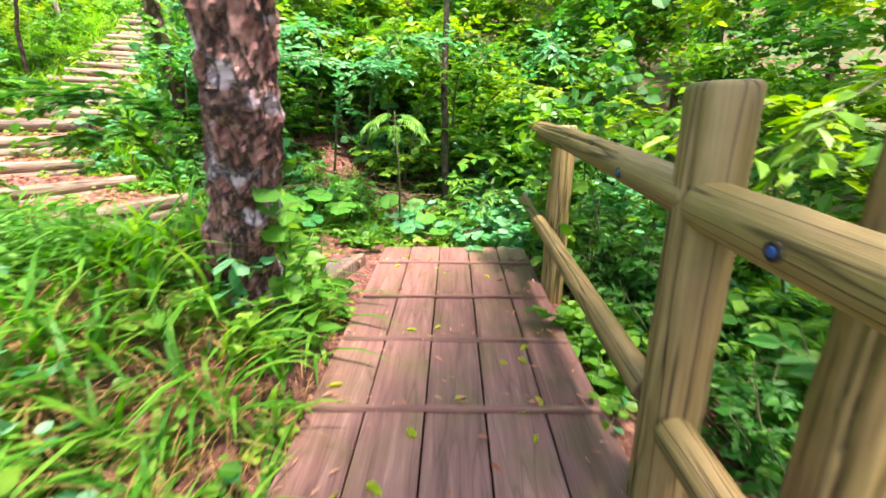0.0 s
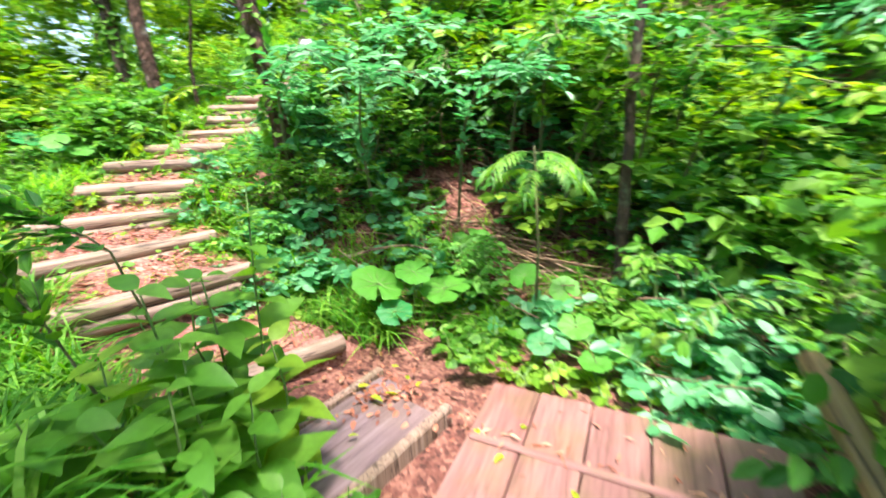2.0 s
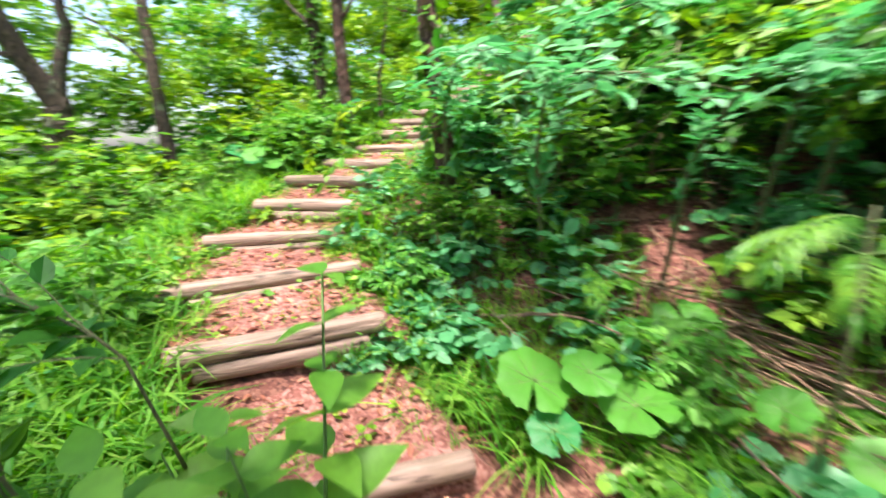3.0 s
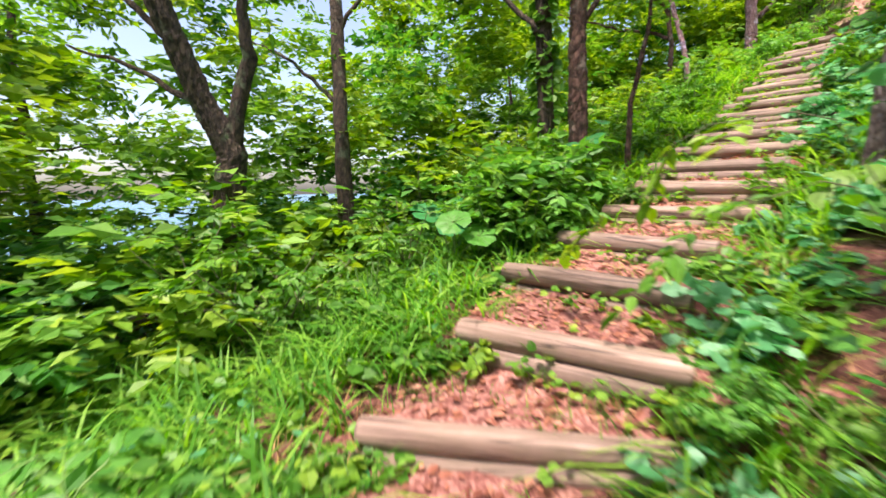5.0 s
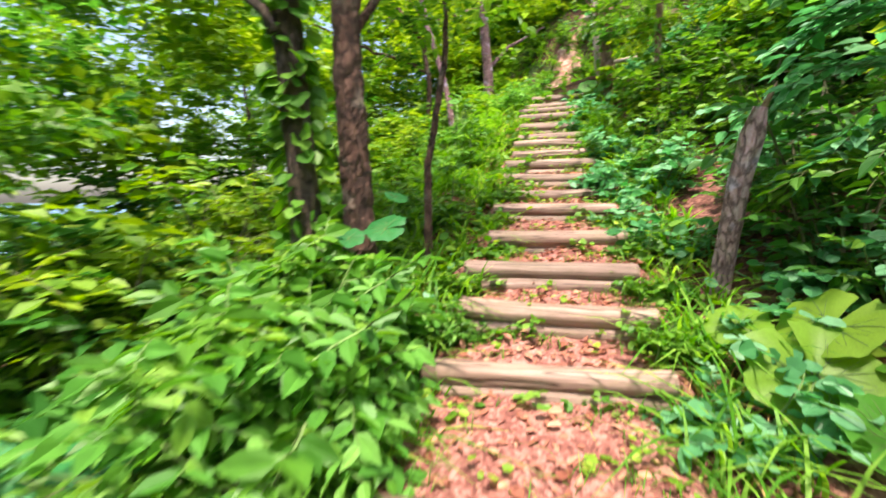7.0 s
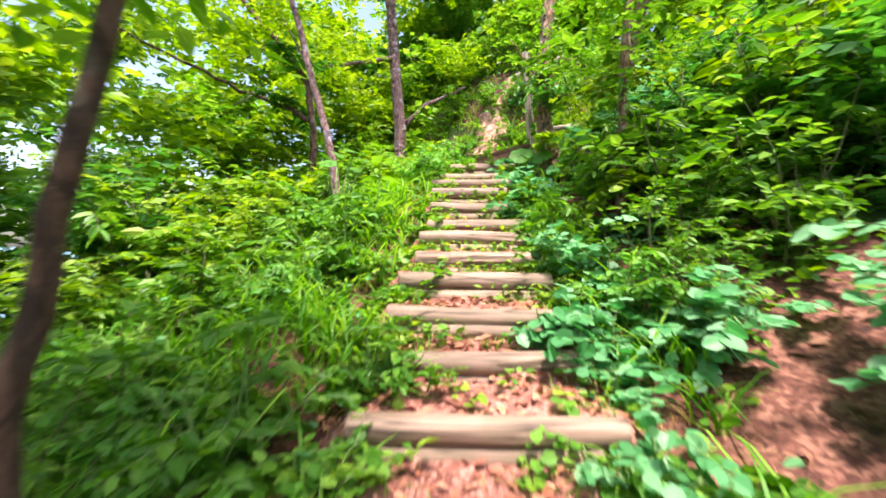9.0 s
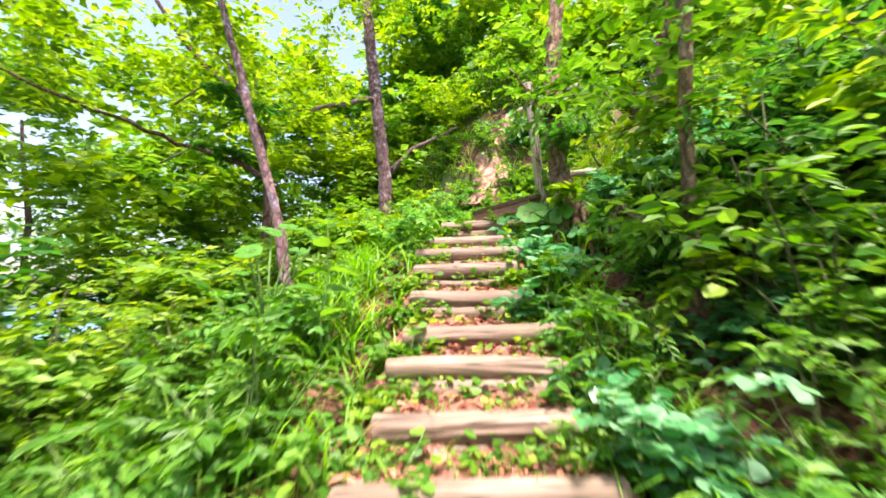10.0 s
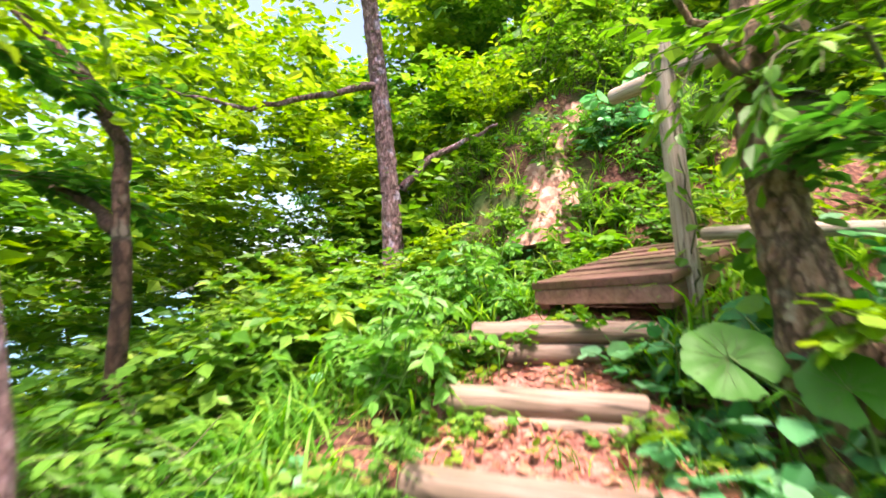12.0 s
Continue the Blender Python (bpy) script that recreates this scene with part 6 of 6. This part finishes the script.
grass("clay_top_grass", "green grass hanging over the clay bank", 1000, lambda x, y: 0 if (-8.75 < x < -8.0 and y < 15.6) or lateral(x, y)[0] < .35 else 1, (-10.6, -6.3, 12.8, 17.0), 0.34, 0.014, GRASS, 8, 1.0)


def tread_growth():
    """Seedlings, tufts and fallen leaves on the treads."""
    rng = np.random.default_rng(91)
    V, F = [], []
    for _ in range(800):
        k, u, v, p = on_tread(rng)
        if .2 < u < .8 and rng.random() < .68:
            continue
        blades(V, F, np.array([p.x, p.y, tread_z(k, u, v, p)]), 7, .13, .006, .9, rng)
    tagged(new("tread_grass", mesh_of("tread_grass", np.array(V), F, GRASS)), "short grass tufts on the earth treads", "grass", kind="stuff")
    P, W, S = [], [], []
    for _ in range(5200):
        k, u, v, p = on_tread(rng)
        P.append((p.x, p.y, tread_z(k, u, v, p) + rng.uniform(.004, .02)))
        W.append((rng.normal(), rng.normal(), rng.normal(0, .15)))
        S.append(rng.uniform(.025, .075))
    v, f = leaves(P, W, S, OVATE, rng, .3)
    tagged(new("leaf_litter", mesh_of("leaf_litter", v, f, LITTER)), "pinkish-brown fallen leaves on the steps", "fallen leaves", kind="stuff")
    P, W, S = [], [], []
    for _ in range(430):
        k, u, v, p = on_tread(rng)
        if .15 < u < .85 and rng.random() < .6:
            continue
        z = tread_z(k, u, v, p)
        for _ in range(4):
            P.append((p.x + rng.normal(0, .03), p.y + rng.normal(0, .03), z + rng.uniform(.02, .07)))
            W.append((rng.normal(), rng.normal(), rng.normal(0, .2)))
            S.append(rng.uniform(.02, .055))
    v, f = leaves(P, W, S, ROUND, rng, .35)
    tagged(new("seedlings", mesh_of("seedlings", v, f, LEAF_LIME)), "small yellow-green seedlings on the treads", "seedlings", kind="stuff")



def riser_growth():
    """Tufts and seedlings rooted at the foot of each log, hanging over the lower log."""
    rng = np.random.default_rng(95)
    V, F, P, W, S = [], [], [], [], []
    for x0, y0, x1, y1, z in STEPS[1:]:
        a, b = np.array((x0, y0)), np.array((x1, y1))
        d = (b - a) / np.linalg.norm(b - a)
        out = np.array((d[1], -d[0])) * .1
        for _ in range(30):
            u = rng.beta(.6, .6) * 1.1 - .05
            if noise.noise(Vector((x0 * 3 + u * 4, z * 5, 2))) < -.08:
                continue
            p = a + (b - a) * u + out * rng.uniform(.8, 1.5)
            g = z - .19 - rng.uniform(0, .02)
            if rng.random() < .4:
                blades(V, F, np.array([*p, g]), 6, .15, .006, .9, rng)
            else:
                for _ in range(5):
                    P.append((p[0] + rng.normal(0, .035), p[1] + rng.normal(0, .035), g + rng.uniform(.03, .13)))
                    W.append((*rng.normal(0, 1, 2), rng.normal(0, .25)))
                    S.append(rng.uniform(.025, .06))
    tagged(new("riser_grass", mesh_of("riser_grass", np.array(V), F, GRASS)), "short grass tufts at the foot of the log steps", "grass", kind="stuff")
    v, f = leaves(P, W, S, ROUND, rng, .4)
    tagged(new("seedlings", mesh_of("seedlings", v, f, LEAF_MID)), "small green seedlings against the log steps", "seedlings", kind="stuff")


tread_growth()
riser_growth()


def ground_cover():
    """Creeping leaves and litter over all the open floor near the walk."""
    rng = np.random.default_rng(92)
    P, W, S = [], [], []
    L, LW, LS = [], [], []
    tries = 0
    while len(P) < 21000 and tries < 60000:
        tries += 1
        x, y = rng.uniform(-11, 4), rng.uniform(-1.5, 15.5)
        d, side, i = lateral(x, y)
        if d > 4.5 or d < .62 or (abs(x) < .8 and y < 4.35):
            continue
        z = ground_z(x, y)
        bank = ND[i, 0] > -3 and y > 4.3
        if rng.random() < (.35 if bank else .3 if d < 1.7 else .12):
            L.append((x, y, z + rng.uniform(.005, .03)))
            LW.append((rng.normal(), rng.normal(), rng.normal(0, .2)))
            LS.append(rng.uniform(.03, .08))
        if noise.noise(Vector((x * 1.4, y * 1.4, 5))) < (.3 if bank else 0 if d < 1.7 else -.3):
            continue
        h = rng.uniform(.04, .2)
        for _ in range(3):
            P.append((x + rng.normal(0, .05), y + rng.normal(0, .05), z + h * rng.uniform(.5, 1.2)))
            W.append((rng.normal(), rng.normal(), rng.normal(0, .3)))
            S.append(rng.uniform(.035, .085))
    while len(L) < 5200:
        x, y = rng.uniform(-3.2, 1.6), rng.uniform(4.25, 7.2)
        if lateral(x, y)[0] < .7:
            continue
        L.append((x, y, ground_z(x, y) + rng.uniform(.004, .035)))
        LW.append((rng.normal(), rng.normal(), rng.normal(0, .25)))
        LS.append(rng.uniform(.03, .085))
    P, W, S = np.array(P), np.array(W), np.array(S)
    pick = rng.random(len(P))
    for nm, mat, lo, hi in (("creepers", LEAF_MID, 0, .5), ("creepers", LEAF_BLUE, .5, .75), ("creepers", LEAF_LIME, .75, 1)):
        m = (pick >= lo) & (pick < hi)
        v, f = leaves(P[m], W[m], S[m], ROUND, rng, .4)
        tagged(new(nm, mesh_of(nm, v, f, mat)), "low creeping leaves over the forest floor", "ground cover", kind="stuff")
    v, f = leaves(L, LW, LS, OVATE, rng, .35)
    tagged(new("forest_litter", mesh_of("forest_litter", v, f, SHADELITTER)), "dead brown leaves on the forest floor, shade put into their colour", "fallen leaves", kind="stuff")


ground_cover()


def deck_leaves():
    rng = np.random.default_rng(93)
    P, W, S = [], [], []
    for k in range(300):
        x = rng.uniform(-.7, .72)
        by = rng.choice([1.08, 1.72, 2.36, 2.98, 3.72])
        y = by + (rng.uniform(.02, .09) if rng.random() < .6 else rng.uniform(-.3, .4))
        if rng.random() < .3:
            x = rng.choice([-.62, .66]) + rng.normal(0, .06)
        P.append((x, y, y * .045 + .012 + rng.uniform(0, .012)))
        W.append((rng.normal(), rng.normal(), rng.normal(0, .12)))
        S.append(rng.uniform(.03, .08))
    v, f = leaves(P, W, S, LANCE, rng, .35)
    tagged(new("deck_litter", mesh_of("deck_litter", v, f, LITTER)), "reddish fallen leaves caught along the battens", "fallen leaves", kind="stuff")
    P = [(-1.2 + rng.normal(0, .2), 3.85 + rng.normal(0, .16), .19 + rng.uniform(.0, .012)) for _ in range(150)]
    v, f = leaves(P, rng.normal(0, 1, (150, 3)) * np.array([1, 1, .1]), rng.uniform(.025, .07, 150), OVATE, rng, .3)
    tagged(new("landing_litter", mesh_of("landing_litter", v, f, LITTER)), "reddish fallen leaves drifted over the landing", "fallen leaves", kind="stuff")
    P = [(rng.uniform(-.6, .65), rng.uniform(.9, 4.1), 0) for _ in range(22)] + [(rng.uniform(-1.5, -.95), rng.uniform(3.4, 4.1), .2) for _ in range(8)]
    P = [(x, y, max(y * .045 + .012, z + .03)) for x, y, z in P]
    v, f = leaves(P, rng.normal(0, 1, (30, 3)) * np.array([1, 1, .1]), rng.uniform(.05, .09, 30), OVATE, rng, .3)
    tagged(new("yellow_leaves", mesh_of("yellow_leaves", v, f, LEAF_YELLOW)), "yellow-green fallen leaves on the boardwalk", "fallen leaves", kind="stuff")


deck_leaves()

# weeds that lean over the boardwalk and landing
for x, y, k, s in ((-.82, 1.55, "lowlime", 1.0), (-.7, 1.45, "lowlime", .9), (-.75, 1.2, "low", .8), (-.85, 2.55, "low", 1.0), (-1.05, 2.4, "lowlime", 1.2),
                   (-.3, 4.45, "lowlime", 1.6), (.1, 4.5, "lowlime", 1.8), (.35, 4.55, "lowblue", 1.4), (-.55, 4.6, "lowlime", 1.4), (.7, 4.6, "lowblue", 1.5), (.95, 2.6, "low", 1.5), (1.0, 2.3, "low", 1.6), (.98, 2.0, "low", 1.3), (1.15, 2.9, "low", 1.8),
                   (-2.75, 4.3, "lowblue", 1.0), (-2.65, 4.15, "lowblue", .9), (-2.5, 4.55, "low", 1.2), (-1.0, 4.5, "low", 1.2), (-2.0, 4.5, "low", 1.3), (-2.4, 4.8, "lowblue", 1.4), (-3.2, 4.85, "lowblue", 1.3), (-3.0, 4.75, "nettle", .7)):
    place(k, x, y, s)
for x, y, k, s in ((-.95, 1.8, "lowlime", 1.3), (-.9, 1.98, "low", 1.0), (-1.12, 1.74, "low", 1.2), (-1.28, 1.8, "lowlime", 1.4), (-.92, 2.2, "low", 1.1), (-.95, 2.4, "low", 1.2), (-.9, 2.78, "lowlime", 1.5), (-.9, 3.0, "low", 1.1)):
    place(k, x, y, s)
for x, y, k, s in ((.9, 5.1, "blue", .8), (1.3, 4.9, "blue", .9), (.3, 5.3, "blue", .6), (.6, 5.6, "deep", .9), (-3.3, 5.1, "mid", .7), (-.9, 6.5, "deep", .9), (-1.5, 6.9, "deep", 1.1), (-.1, 6.5, "deep", 1.0), (.8, 6.1, "deep", 1.0), (1.5, 5.6, "deep", 1.0), (-.5, 7.2, "deep", 1.2), (.4, 7.2, "deep", 1.2),
                   (-6.35, 5.75, "nettle", 1.1), (-6.2, 5.6, "nettle", .9), (-6.45, 5.5, "nettle", 1.0), (-6.1, 5.35, "nettle", .8), (-6.6, 5.7, "nettle", 1.0), (-4.5, 7.4, "deep", .8), (-4.2, 7.6, "deep", 1.1), (-4.3, 8.1, "deep", 1.2), (-6.12, 10.13, "nettle", .9), (-5.9, 9.8, "blue", .6), (-5.6, 9.5, "nettle", .8), (-6.2, 10.5, "mid", .6), (-5.3, 9.2, "blue", .7), (-6.4, 11.2, "blue", .7), (-6.6, 11.5, "lowblue", 1.2)):
    place(k, x, y, s)

for x, y, k, s in [(-2.3 + .37 * (i % 9), 5.05 + .31 * (i // 9) + .11 * (i % 3), ("low", "lowblue", "nettle", "low", "lowlime")[i % 5], 0.9 + .13 * (i % 4)) for i in range(45)]:
    if sc_rng.random() < .2:
        place(k, x, y, s)
for x, y, k, s in [(-9.4, 14.2, "low", 1.8), (-9.0, 14.0, "lowlime", 2.4), (-9.2, 14.6, "nettle", .8), (-8.9, 14.5, "low", 2.0), (-7.9, 14.4, "low", 2.0), (-7.7, 14.7, "nettle", .8), (-7.8, 15.1, "blue", .6), (-7.5, 15.2, "lowblue", 2.0), (-7.3, 14.8, "mid", .6), (-8.3, 14.2, "lowlime", 2.0), (-8.6, 14.0, "low", 1.6), (-8.1, 13.9, "lowlime", 1.8), (-7.0, 14.3, "mid", .9), (-6.6, 13.9, "lime", .9), (-6.9, 15.2, "mid", 1.0), (-6.2, 14.9, "lime", 1.0), (-9.6, 15.2, "mid", .9), (-9.3, 15.6, "lime", .8), (-8.9, 16.4, "mid", 1.1), (-8.2, 16.5, "lime", 1.1), (-7.6, 16.0, "mid", 1.0), (-9.9, 16.3, "lime", 1.2), (-8.0, 13.6, "low", 1.2), (-8.3, 13.3, "lowlime", 1.2), (-7.9, 12.95, "low", 1.1), (-7.7, 12.85, "lowlime", 1.2), (-7.5, 12.72, "low", 1.0), (-7.3, 12.55, "low", 1.1), (-8.1, 13.05, "nettle", .6), (-7.15, 12.4, "lowblue", 1.2)]:
    place(k, x, y, s)
for x, y, k, s in [(-1.0, 6.9, "blue", 1.1), (-.2, 7.1, "mid", 1.2), (.6, 6.8, "blue", 1.1), (-1.8, 7.2, "mid", 1.3), (-2.5, 6.6, "blue", 1.0), (1.4, 6.2, "mid", 1.2), (-3.2, 6.3, "deep", 1.1), (-2.9, 7.4, "deep", 1.3), (-.6, 7.8, "lime", 1.4), (.9, 7.8, "lime", 1.4)]:
    place(k, x, y, s)

for x, y, k, s in ((-7.05, 12.00, "lowblue", 1.1), (-6.76, 11.90, "lowblue", 1.3), (-6.90, 11.88, "lowblue", 1.1), (-7.15, 12.33, "low", 1.0), (-.75, 5.0, "low", 1.4), (-.4, 5.0, "lowblue", 1.4), (-.2, 5.25, "low", 1.6), (-6.73, 11.68, "lowblue", 1.2)):
    place(k, x, y, s)

# leafy verge left of the lower steps, and the nettle bed under the twin trunks
for k in range(46):
    place(("low", "nettle", "low", "lowlime", "low")[k % 5], -4.5 + 2.7 * ((k * 0.618) % 1), 1.9 + 1.05 * ((k * 0.381) % 1), .7 + .1 * (k % 4))
for k in range(26):
    place("nettle", -6.55 + .6 * ((k * .618) % 1), 5.2 + .9 * ((k * .381) % 1), 1.0 + .11 * (k % 4))
for x, y, k, s in ((1.5, .3, "deep", .8), (1.45, 1.0, "deep", .75), (1.55, 1.7, "deep", .85), (1.5, 2.4, "deep", .8), (1.6, 3.1, "deep", .9), (2.0, 1.9, "mid", .9)):
    place(k, x, y, s)
# plants scattered over the bare bank
for k in range(26):
    place(("low", "nettle", "lowblue", "low", "lowlime")[k % 5], -2.9 + 2.2 * ((k * .618) % 1), 4.65 + 1.5 * ((k * .381) % 1), (.8 if k % 5 in (1, 4) else 1.1) + .12 * (k % 4))

for ob in PROTOTYPES:
    for o in (*ob.children_recursive, ob):
        bpy.data.objects.remove(o)
